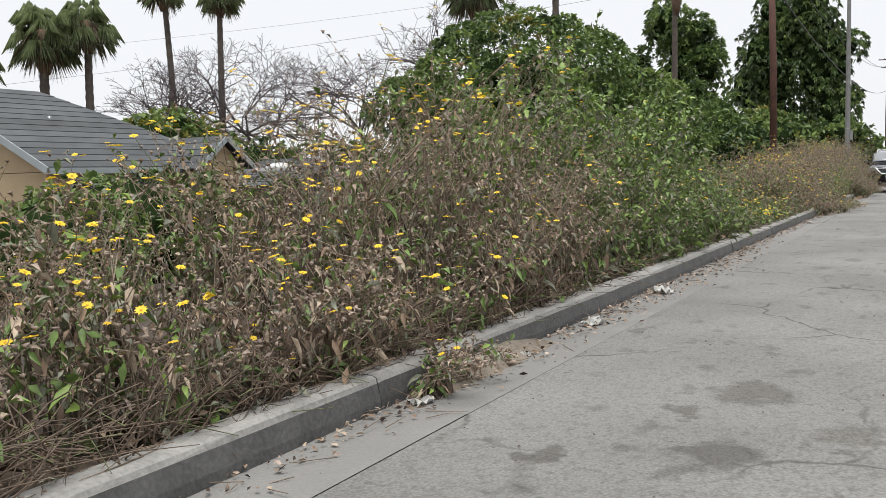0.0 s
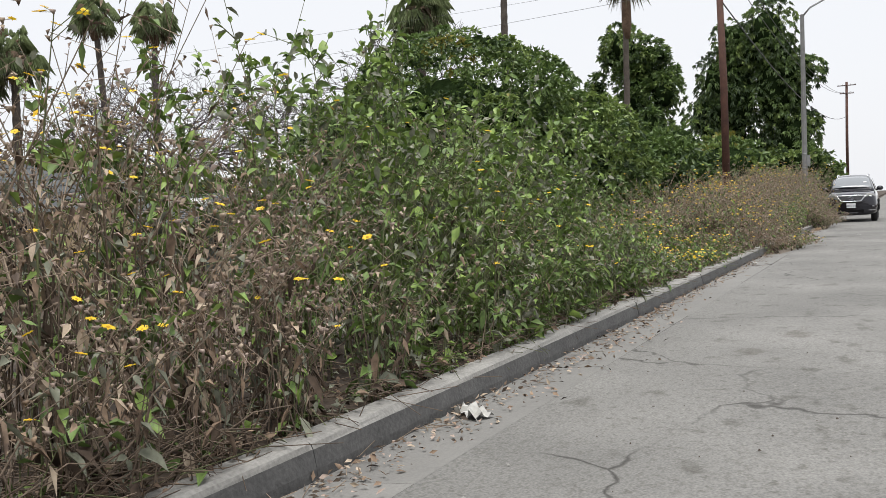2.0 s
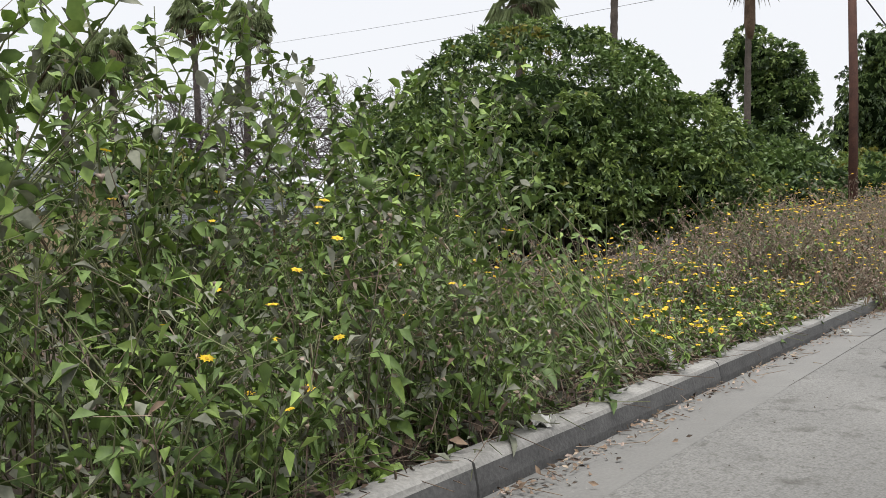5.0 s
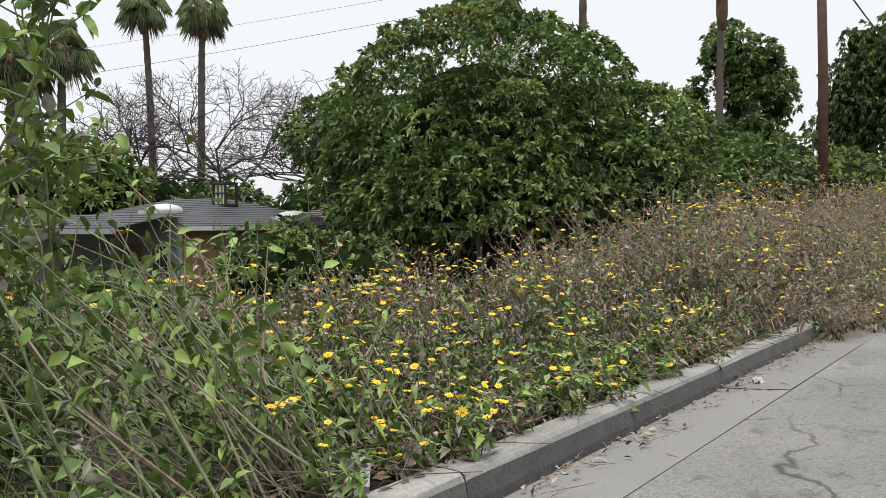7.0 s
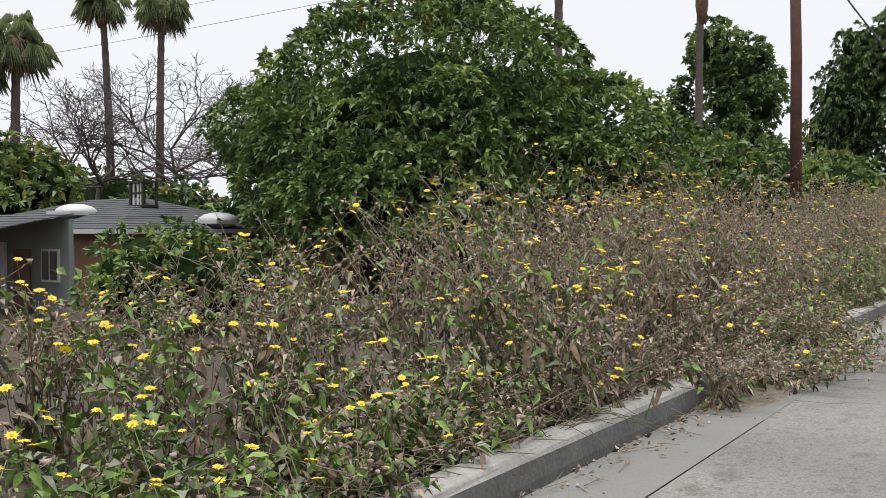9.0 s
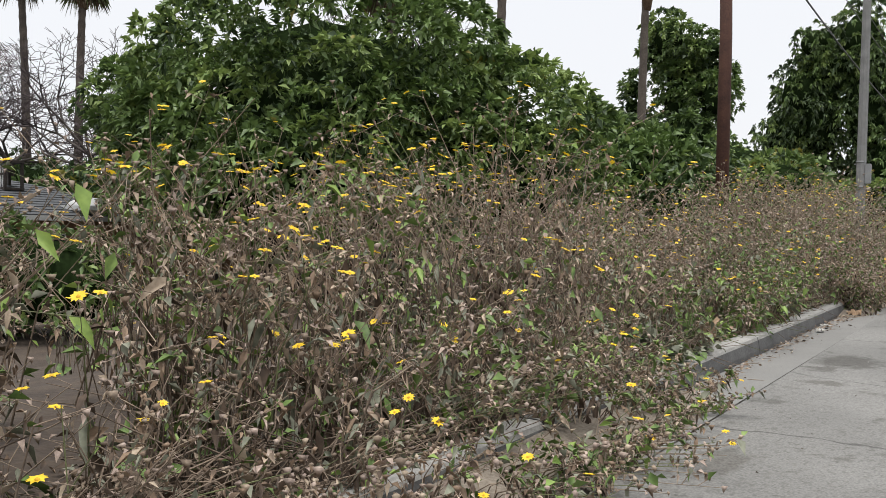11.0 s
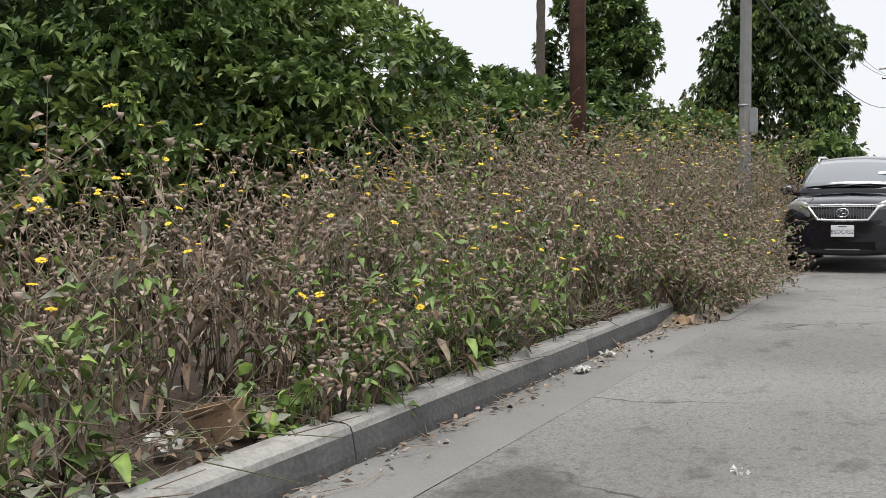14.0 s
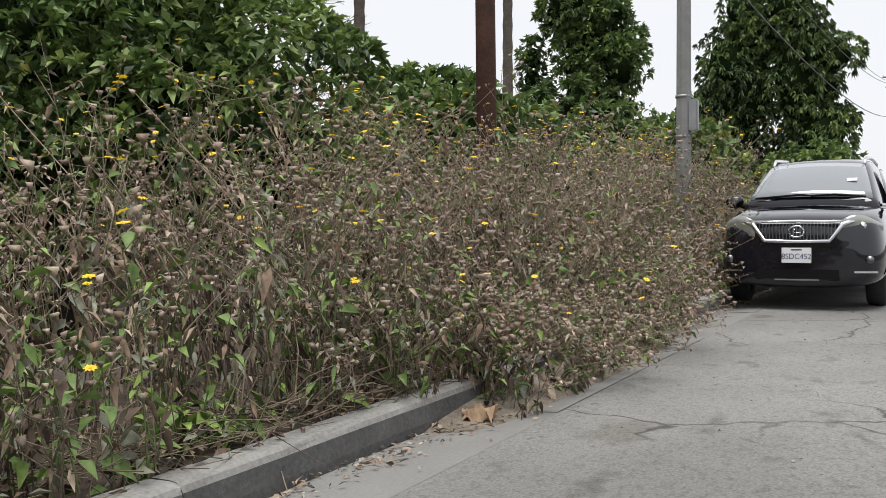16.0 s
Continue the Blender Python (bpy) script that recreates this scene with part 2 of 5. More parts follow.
class Batch:
    """Collects leaves, stems and flowers by the thousand and makes one mesh of them."""

    def __init__(self):
        self.v, self.f, self.m, self.count = [], [], [], 0

    def add(self, v, f, m):
        """v: n, k, 3; f: triangles of one piece; m: n material numbers."""
        n, k = v.shape[:2]
        if n == 0:
            return
        f = np.asarray(f)
        self.v.append(v.reshape(-1, 3))
        self.f.append((f[None] + (np.arange(n) * k)[:, None, None] + self.count).reshape(-1, 3))
        self.m.append(np.repeat(np.asarray(m), len(f)))
        self.count += n * k

    def leaves(self, p, d, length, width, m, fold=0.25, droop=0.25, long=False):
        n = len(p)
        d = unit(d)
        s = unit(np.cross(d, np.random.normal(size=(n, 3)) * 0.6 + [0, 0, 1.0]))
        nn = np.cross(s, d)
        L, Wd = np.broadcast_to(length, n)[:, None], np.broadcast_to(width, n)[:, None]
        down = np.array([0, 0, -1.0])
        tip = p + d * L + down * L * droop
        if long:
            mid, far = p + d * L * 0.35, p + d * L * 0.72 + down * L * droop * 0.35
            v = np.stack([p, mid + s * Wd * 0.5 + nn * Wd * fold, far + s * Wd * 0.36 + nn * Wd * fold, tip, far - s * Wd * 0.36 + nn * Wd * fold, mid - s * Wd * 0.5 + nn * Wd * fold, (mid + far) / 2], 1)
            self.add(v, [(0, 6, 1), (1, 6, 2), (2, 6, 3), (3, 6, 4), (4, 6, 5), (5, 6, 0)], m)
            return
        mid = p + d * L * 0.45
        v = np.stack([p, mid + s * Wd * 0.5 + nn * Wd * fold, tip, mid - s * Wd * 0.5 + nn * Wd * fold], 1)
        self.add(v, [(0, 2, 1), (0, 3, 2)], m)

    def tubes(self, a, b, ra, rb, m):
        n = len(a)
        d = unit(b - a)
        s = unit(np.cross(d, np.array([0.31, 0.87, 0.2])))
        t = np.cross(d, s)
        ra, rb = np.broadcast_to(ra, n)[:, None], np.broadcast_to(rb, n)[:, None]
        ring = [(math.cos(w), math.sin(w)) for w in (0, 2.094, 4.189)]
        v = np.stack([a + (s * c + t * e) * ra for c, e in ring] + [b + (s * c + t * e) * rb for c, e in ring], 1)
        self.add(v, [(0, 1, 4), (0, 4, 3), (1, 2, 5), (1, 5, 4), (2, 0, 3), (2, 3, 5)], m)

    def flowers(self, p, axis, r, petal, centre):
        n = len(p)
        axis = unit(axis)
        s = unit(np.cross(axis, np.random.normal(size=(n, 3))))
        t = np.cross(axis, s)
        r = np.broadcast_to(r, n)[:, None]
        v = [p]
        for k in range(20):
            w = 2 * math.pi * k / 20
            q = 1.0 if k % 2 == 0 else 0.68
            v.append(p + (s * math.cos(w) + t * math.sin(w)) * r * q + axis * r * (0.18 if k % 4 else 0.05))
        self.add(np.stack(v, 1), [(0, 1 + k, 1 + (k + 1) % 20) for k in range(20)], np.full(n, petal))
        v = [p + axis * r * 0.3]
        for k in range(6):
            w = 2 * math.pi * k / 6
            v.append(p + (s * math.cos(w) + t * math.sin(w)) * r * 0.26 + axis * r * 0.1)
        self.add(np.stack(v, 1), [(0, 1 + k, 1 + (k + 1) % 6) for k in range(6)], np.full(n, centre))

    def make(self, name, mats, parent=None):
        v, f, m = np.concatenate(self.v).astype(np.float32), np.concatenate(self.f).astype(np.int32), np.concatenate(self.m).astype(np.int32)
        me = bpy.data.meshes.new(name)
        me.vertices.add(len(v))
        me.vertices.foreach_set("co", v.ravel())
        me.loops.add(len(f) * 3)
        me.loops.foreach_set("vertex_index", f.ravel())
        me.polygons.add(len(f))
        me.polygons.foreach_set("loop_start", np.arange(0, len(f) * 3, 3, dtype=np.int32))
        for q in mats:
            me.materials.append(q)
        me.polygons.foreach_set("material_index", m)
        me.update(calc_edges=True)
        me.validate()
        ob = new(name, me)
        ob.parent = parent
        return ob


# ---- ground, road, kerb ----
KERB_X = -2.63


def step(a, b, x):
    t = np.clip((x - a) / (b - a), 0, 1)
    return t * t * (3 - 2 * t)


def earth(x, y):
    """Height of the earth: level with the kerb's top beside the road, lower towards the houses."""
    x, y = np.asarray(x, float), np.asarray(y, float)
    return 0.1 - 1.3 * step(-4.5, -15, x) + 0.03 * np.sin(1.7 * x + 0.9 * y) * step(-2.8, -3.4, x)


def ground_sheet():
    xs = np.array([-2500, -600, -200, -90, -60, -45, -36, -30, -25, -20, -17, -15, -13.5, -12, -11, -10, -9, -8, -7, -6.3, -5.6, -5, -4.4, -3.8, -3.3, -2.9, KERB_X - 0.1, KERB_X - 0.09, 8.0, 9.0, 30, 200, 2500])
    ys = np.concatenate([[-2500, -500, -100, -30], np.arange(-10, 70, 1.5), [80, 100, 140, 220, 600, 2500]])
    vs = []
    for y in ys:
        for x in xs:
            z = float(earth(x, y)) if x < KERB_X - 0.095 else (-0.12 if x < 8.5 else 0.0)
            vs.append((x, y, z))
    w = len(xs)
    fs = [(j * w + i, j * w + i + 1, (j + 1) * w + i + 1, (j + 1) * w + i) for j in range(len(ys) - 1) for i in range(w - 1)]
    return tagged(link_mesh("ground", vs, fs, [SOIL]), "dry brown bare soil under the weeds", "ground", kind="structure")


ground_sheet()


def slab(name, x0, x1, y0, y1, z, mat, nx=2, ny=2, fall=None, parent=None):
    vs, fs = [], []
    for j in range(ny):
        for i in range(nx):
            x, y = x0 + (x1 - x0) * i / (nx - 1), y0 + (y1 - y0) * j / (ny - 1)
            vs.append((x, y, fall(x, y) if fall else z))
    for j in range(ny - 1):
        for i in range(nx - 1):
            a = j * nx + i
            fs.append((a, a + 1, a + nx + 1, a + nx))
    return link_mesh(name, vs, fs, [mat], parent=parent)


tagged(slab("road", -2.079, 8.4, -120, 420, 0, ROAD, 40, 300, lambda x, y: 0.009 + 0.012 * min(1, (x + 2.1) / 2) + 0.005 * min(1, (x + 2.088) * 2) * math.sin(2.3 * x + 0.7 * y) * math.sin(1.1 * y)), "worn grey concrete road with stains and hairline cracks", "road", kind="structure")


def kerb():
    """Kerb and gutter in cast lengths with open joints; edges rounded."""
    base = tagged(new("kerb"), "grey concrete kerb with darker face and gutter pan", "kerb", kind="structure")
    prof = [(0.035, -0.1), (0.03, 0.03), (0.012, 0.125), (0.0, 0.15), (-0.02, 0.163), (-0.06, 0.167), (-0.16, 0.165), (-0.16, -0.1)]
    rnd = random.Random(4)
    y = -24.0
    protos = []
    for L in (2.45, 3.05, 3.62):
        vs, fs, idx = [], [], []
        n = 9
        for j in range(n):
            for q, (px, pz) in enumerate(prof):
                chip = 0.006 * noise.noise((j * 0.7 + L, q * 1.3, 5)) if 0 < q < 7 else 0
                inset = 0.004 if j in (0, n - 1) and 0 < q < 7 else 0
                yy = (0.004 if j == 0 else L - 0.004 if j == n - 1 else (0.03 if j == 1 else L - 0.03 if j == n - 2 else L * j / (n - 1)))
                vs.append((px + chip - inset * 0.4, yy, pz + chip - inset * 0.6))
        k = len(prof)
        for j in range(n - 1):
            for q in range(k - 1):
                fs.append((j * k + q, (j + 1) * k + q, (j + 1) * k + q + 1, j * k + q + 1))
                # the upright face takes the darker concrete, the top the lighter
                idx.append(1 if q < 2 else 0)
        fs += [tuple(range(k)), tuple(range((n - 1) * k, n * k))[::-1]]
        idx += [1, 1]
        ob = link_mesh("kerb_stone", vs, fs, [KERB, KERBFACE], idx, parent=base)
        gut = slab("gutter_slab", 0.028, 0.55, 0.002, L - 0.002, 0, GUTTER, 4, 2, lambda x, y: -0.02 + 0.032 * (x / 0.55) ** 1.5, parent=base)
        protos.append((L, ob, gut))
    first = set()
    while y < 90:
        L, ob, gut = rnd.choice(protos)
        for o in (ob, gut):
            if o in first:
                c = new(o.name.split(".")[0], o.data)
                c.parent = base
            else:
                first.add(o)
                c = o
            c.matrix_basis = pose(KERB_X + rnd.uniform(-0.004, 0.004), y, rnd.uniform(-0.004, 0.004), 0, 0, rnd.uniform(-0.1, 0.1))
        y += L
    for L, ob, gut in protos:
        for o in (ob, gut):
            if o not in first:
                o.matrix_basis = pose(KERB_X, y, 0)


kerb()

# ---- the overgrown verge ----
MATS = [LEAF_DRY, LEAF_TAN, LEAF_GREY, LEAF_GREEN, LEAF_LIME, STEM_DRY, STEM_GREEN, PETAL, CENTRE, SEED, LEAF_DARK, DEADSTALK]
PROFILE_Y = [-3, 1, 3, 4.2, 5, 6, 7, 9, 12, 14, 16, 18, 20.5, 23.6, 26, 28, 29.5, 30.4, 33, 36, 40, 44, 48, 60]
PROFILE_Z = [1.1, 1.1, 1.2, 1.5, 1.8, 2.15, 2.3, 2.2, 2.0, 1.65, 1.2, 1.05, 1.1, 1.5, 1.85, 1.9, 1.9, 1.38, 1.55, 2.1, 2.4, 2.35, 2.4, 2.3]


def bumpy(x, y, s):
    return np.sin(x * 2.1 * s + 1.3 * np.sin(y * 1.7 * s)) * np.sin(y * 2.6 * s + x * s)


def greenness(x, y):
    """How green the weeds are along the verge: dry stretches and a fresh one."""
    g = 0.15 + 0.78 * step(8, 10.5, y) * (1 - step(15.5, 18, y)) + 0.55 * step(15, 16.5, y) * (1 - step(20, 24, y)) * step(-5.5, -3.5, x)
    g = g + 0.36 * step(-3.6, -2.9, x) * step(28.5, 30, y) * (1 - step(35.0, 36.5, y))
    return np.clip(g + 0.16 * bumpy(x, y, 0.7), 0.03, 0.97)


def verge_height(x, y):
    top = np.interp(y, PROFILE_Y, PROFILE_Z)
    low = step(14.5, 16.5, y) * (1 - step(22, 25, y))
    ramp = step(0, 1, (KERB_X - 0.1 - x) / (1.0 + 1.7 * low) + 0.12)
    front = 0.56 - 0.28 * low
    h = (top - 0.1) * (front + (1 - front) * ramp)
    back = step(-5.0, -8.0, x)
    return h * (1 - back) + np.minimum(h, 0.95) * back


def spill(y):
    """Stretches where the weeds hang over the kerb."""
    return 0.55 * np.exp(-((y - 4.6) / 0.8) ** 2) + 0.95 * np.exp(-((y - 26.0) / 1.7) ** 2) + 1.1 * np.exp(-((y - 38.3) / 1.7) ** 2) + 0.8 * np.exp(-((y - 44) / 3) ** 2)


def weeds(name, label, x0, x1, y0, y1, per_m2, stems, leaves, size, seed, flower=0.5, lower=1.0, twigs=3):
    np.random.seed(seed)
    n = int((x1 - x0) * (y1 - y0) * per_m2)
    x, y = np.random.uniform(x0, x1, n), np.random.uniform(y0, y1, n)
    keep = np.random.rand(n) < 0.62 + 0.5 * bumpy(x, y, 1.9) + 0.25 * bumpy(y, x, 3.3)
    # thin where stalks have fallen and where a creeping mat grows
    keep &= ~((x > -4.0) & (np.abs(y - 16.3) < 0.85) & (np.random.rand(n) < 0.7)) & ~((x > -3.35) & (np.abs(y - 29.0) < 0.75)) & ~((x > -3.35) & (np.abs(y - 30.88) < 0.4))
    x, y = x[keep], y[keep]
    n = len(x)
    h = lower * verge_height(x, y) * np.random.uniform(0.72, 1.12, n) * (1 + 0.1 * bumpy(x, y, 1.3))
    h = h * np.where(x > KERB_X, 1 - 0.75 * np.clip((x - KERB_X) / 0.6, 0, 1), 1)
    g = greenness(x, y)
    # stems
    k = stems
    X, Y, H, G = (np.repeat(a, k) for a in (x, y, h, g))
    m = n * k
    base = np.stack([X + np.random.normal(0, 0.06, m), Y + np.random.normal(0, 0.06, m), np.where(X > KERB_X, 0.0, earth(X, Y) - 0.03)], 1)
    H = H * np.random.uniform(0.64, 0.98, m)
    lean = np.clip(np.stack([np.random.normal(0.05, 0.3, m), np.random.normal(0, 0.33, m), np.zeros(m)], 1), -0.5, 0.5) * H[:, None]
    near = step(-3.5, -2.8, X)
    over = spill(Y) * near * np.random.uniform(0.1, 0.95, m)
    lean[:, 0] += over * 0.75 + near * 0.06
    H = H * (1 - 0.4 * np.clip(over, 0, 1))
    mid = base + lean * 0.3 + np.stack([np.zeros(m), np.zeros(m), H * 0.62], 1)
    top = base + lean + np.stack([np.zeros(m), np.zeros(m), H], 1)
    B = Batch()
    sm = np.where(np.random.rand(m) < G, 6, 5)
    r = 0.0028 + 0.003 * np.random.rand(m) * np.clip(H, 0.4, 1.6)
    # dry stems are darker below the bend, painting in the tangle's shade
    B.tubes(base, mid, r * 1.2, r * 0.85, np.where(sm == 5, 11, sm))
    B.tubes(mid, top, r * 0.85, r * 0.4, sm)

    def along(i, s):
        s = s[:, None]
        return np.where(s < 0.6, base[i] + (mid[i] - base[i]) * s / 0.6, mid[i] + (top[i] - mid[i]) * (s - 0.6) / 0.4)

    # side twigs spreading into a flat-topped spray
    tw = np.repeat(np.arange(m), twigs)
    ts = np.random.beta(2.4, 1.0, len(tw)) * 0.62 + 0.36
    ta = along(tw, ts)
    td = unit(np.random.normal(0, 1, (len(tw), 3)) * [1, 1, 0.35] + [0.15, 0, 0.75])
    tl = np.random.uniform(0.1, 0.32, len(tw)) * np.clip(H[tw], 0.4, 1.2)
    tb = ta + td * tl[:, None]
    B.tubes(ta, tb, 0.0024, 0.0014, sm[tw])
    # small leaves and bracts on the twigs
    i = np.repeat(np.arange(len(tw)), max(2, leaves // 8))
    q = len(i)
    p = ta[i] + (tb[i] - ta[i]) * np.random.uniform(0.15, 1.0, (q, 1)) + np.random.normal(0, 0.008, (q, 3))
    dry = np.random.rand(q) > G[tw[i]]
    L = size * np.random.uniform(0.3, 0.8, q) * np.where(dry, 0.9, 1.6)
    tint = np.where(dry, np.random.choice([0, 0, 1, 2, 9, 9, 5], q), np.random.choice([2, 3, 3, 3, 4], q))
    B.leaves(p, np.random.normal(0, 0.8, (q, 3)) + [0.1, 0, 0.15], L, L * np.random.uniform(0.3, 0.6, q), tint, 0.35, 0.25)
    # broad leaves lower down: fresh ones spread, withered ones hang and curl
    i = np.repeat(np.arange(m), leaves * 3 // 10)
    q = len(i)
    s = np.random.beta(1.3, 1.5, q)
    p = along(i, s) + np.random.normal(0, 0.015, (q, 3))
    dry = np.random.rand(q) > np.clip(G[i] + 0.17 * (s < 0.6), 0, 1)
    d = np.random.normal(0, 1, (q, 3)) * [1, 1, 0.5] + [0.3, 0, 0.1]
    d[:, 2] -= np.where(dry, 1.3, 0.1)
    L = size * np.random.uniform(0.5, 1.5, q) * (1.25 - 0.6 * s)
    big = np.random.rand(q) < 0.22
    L = np.where(big & (s < 0.75), L * 1.5, L).clip(0.02, 0.16)
    # more dark leaves below 0.6: withered ones, and gap shade put into colour
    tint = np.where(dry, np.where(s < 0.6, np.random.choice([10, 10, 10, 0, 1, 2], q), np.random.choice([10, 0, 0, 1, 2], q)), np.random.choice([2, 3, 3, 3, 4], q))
    wide = np.where(dry, 0.34, 0.44)
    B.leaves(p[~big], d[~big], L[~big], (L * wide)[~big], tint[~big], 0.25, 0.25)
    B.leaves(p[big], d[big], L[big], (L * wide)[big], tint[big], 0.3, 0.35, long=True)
    # dry seed heads at the tips
    tips = np.concatenate([top, tb])
    tips = tips[np.random.rand(len(tips)) < 0.97 - 0.9 * np.concatenate([G, G[tw]])]
    w = (np.random.rand(len(tips), 1) * 0.009 + 0.009) * (1 + 0.55 * step(29, 33, tips[:, 1:2]))
    o = np.array([(0, 0, -1.1), (1, 0, 0.5), (-0.5, 0.87, 0.5), (-0.5, -0.87, 0.5)])
    v = tips[:, None] + o[None] * w[:, None] * np.random.uniform(0.4, 1.6, (len(tips), 4, 1))
    B.add(v, [(0, 2, 1), (0, 3, 2), (0, 1, 3), (1, 2, 3)], np.random.choice([9, 9, 0, 1, 5], len(tips)))
    # flowers lifted above the spray on thin stalks
    f = np.repeat(np.arange(m), 2)
    high = H[f] > 0.8 * lower * verge_height(X[f], Y[f])
    share = flower * (0.075 + 0.09 * np.exp(-((Y[f] - 18.5) / 2.5) ** 2) + 0.13 * np.exp(-((Y[f] - 5) / 3) ** 2) + 0.1 * np.exp(-((Y[f] - 27.0) / 2.8) ** 2)) * np.where(high, 1.0, 0.22) * (1 - 0.75 * step(8, 9.5, Y[f]) * (1 - step(15, 16.5, Y[f])))
    f = f[np.random.rand(len(f)) < share]
    fa = top[f]
    fb = fa + np.random.normal(0, 0.05, (len(f), 3)) * [1, 1, 0] + np.stack([np.zeros(len(f)), np.zeros(len(f)), np.random.uniform(0.0, 0.05, len(f))], 1)
    B.tubes(fa, fb, 0.0018, 0.0014, sm[f])
    B.flowers(fb, np.random.normal(0, 0.2, (len(f), 3)) + [0.12, -0.1, 1], np.random.uniform(0.018, 0.032, len(f)), 7, 8)
    return tagged(B.make(name, MATS), label, "weeds", kind="stuff")


weeds("verge_weeds", "tall dry brown weeds with yellow daisy flowers behind the kerb", -5.0, KERB_X - 0.1, 0.3, 50, 14, 5, 31, 0.08, 11, 4.5)
weeds("field_weeds", "dry brown and green weeds covering the lower lot", -10.5, -5.0, 2, 60, 2.2, 5, 11, 0.115, 12, 1.3, twigs=2)
weeds("kerbside_weeds", "low green and dry weeds along the kerb edge", KERB_X - 0.75, KERB_X - 0.12, 0.3, 50, 22, 4, 16, 0.085, 13, 1.2, 0.62)
for k, (x1, y0, y1, low) in enumerate([(-2.5, 4.1, 5.0, 0.4), (-2.2, 24.2, 28.3, 0.6), (-2.25, 36.2, 40.2, 0.72), (-2.5, 40.2, 41.6, 0.6)]):
    weeds("spilled_weeds", "dry tangled weeds hanging over the kerb onto the gutter", KERB_X - 0.15, x1, y0, y1, 30, 5, 24, 0.07, 20 + k, 1.5, low)


weeds("flowering_weeds", "tall grey-green weeds with yellow flowers beside the kerb", -3.5, -2.85, 22.6, 23.6, 22, 5, 30, 0.09, 31, 9, 1.7)


def straw():
    """Dead stalks and fallen leaves matted on the soil and over the kerb's edge."""
    np.random.seed(51)
    B = Batch()
    n = 3200
    x, y = KERB_X - 0.05 - np.abs(np.random.normal(0, 0.45, n)), np.random.uniform(0.3, 46, n)
    a = np.stack([x, y, 0.13 + np.random.uniform(0, 0.16, n)], 1)
    d = unit(np.random.normal(0, 1, (n, 3)) * [0.8, 1, 0.28] + [0, 0, 0.1])
    B.tubes(a, a + d * np.random.uniform(0.1, 0.5, (n, 1)), 0.0035, 0.002, np.random.choice([0, 0, 1], n))
    k = 9000
    x, y = KERB_X - 0.1 - np.abs(np.random.normal(0, 0.55, k)), np.random.uniform(0.3, 46, k)
    p = np.stack([x, y, 0.12 + np.random.uniform(0, 0.14, k)], 1)
    L = np.random.uniform(0.03, 0.1, k)
    B.leaves(p, np.random.normal(0, 1, (k, 3)) * [1, 1, 0.4], L, L * 0.45, np.random.choice([2, 2, 3, 4], k), 0.3, 0.1)
    # dead stalks arching out of the tangle
    n = 1500
    y = np.concatenate([np.random.uniform(0.3, 7.5, 600), np.random.uniform(22, 30, 500), np.random.uniform(35, 42, 400)])
    a = np.stack([KERB_X - 0.12 - np.abs(np.random.normal(0, 0.35, n)), y, np.random.uniform(0.1, 0.3, n)], 1)
    d = np.random.normal(0, 1, (n, 3)) * [0.7, 0.9, 0.3] + [0.25, 0, 0.45]
    ln = np.random.uniform(0.12, 0.3, (n, 1))
    for k in range(3):
        e = a + unit(d) * ln
        e[:, 2] = np.maximum(e[:, 2], 0.17)
        e[:, 0] = np.minimum(e[:, 0], KERB_X - 0.06)
        B.tubes(a, e, 0.0055 - 0.0013 * k, 0.0042 - 0.0013 * k, np.zeros(n, int))
        a, d = e, unit(d) + np.random.normal(0, 0.28, (n, 3)) - [0, 0, 0.4]
    tagged(B.make("dead_straw", [DEADSTALK, STEM_GREEN, LEAF_DARK, LEAF_DRY, LEAF_GREY]), "matted dead stalks and fallen brown leaves behind the kerb", "straw", kind="stuff")


straw()


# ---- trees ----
# Near-black green without sheen: the shade between boughs painted as colour.
CROWN_SHADE = material("deep_inner_foliage", (0.02, 0.034, 0.012), (0.008, 0.013, 0.005), 3, 1.0, 0.8, 9)
CROWN_SHADE.node_tree.nodes["Principled BSDF"].inputs["Specular IOR Level"].default_value = 0.0
TREE_MATS = [TREE_A, TREE_B, TREE_C, TREE_Y]


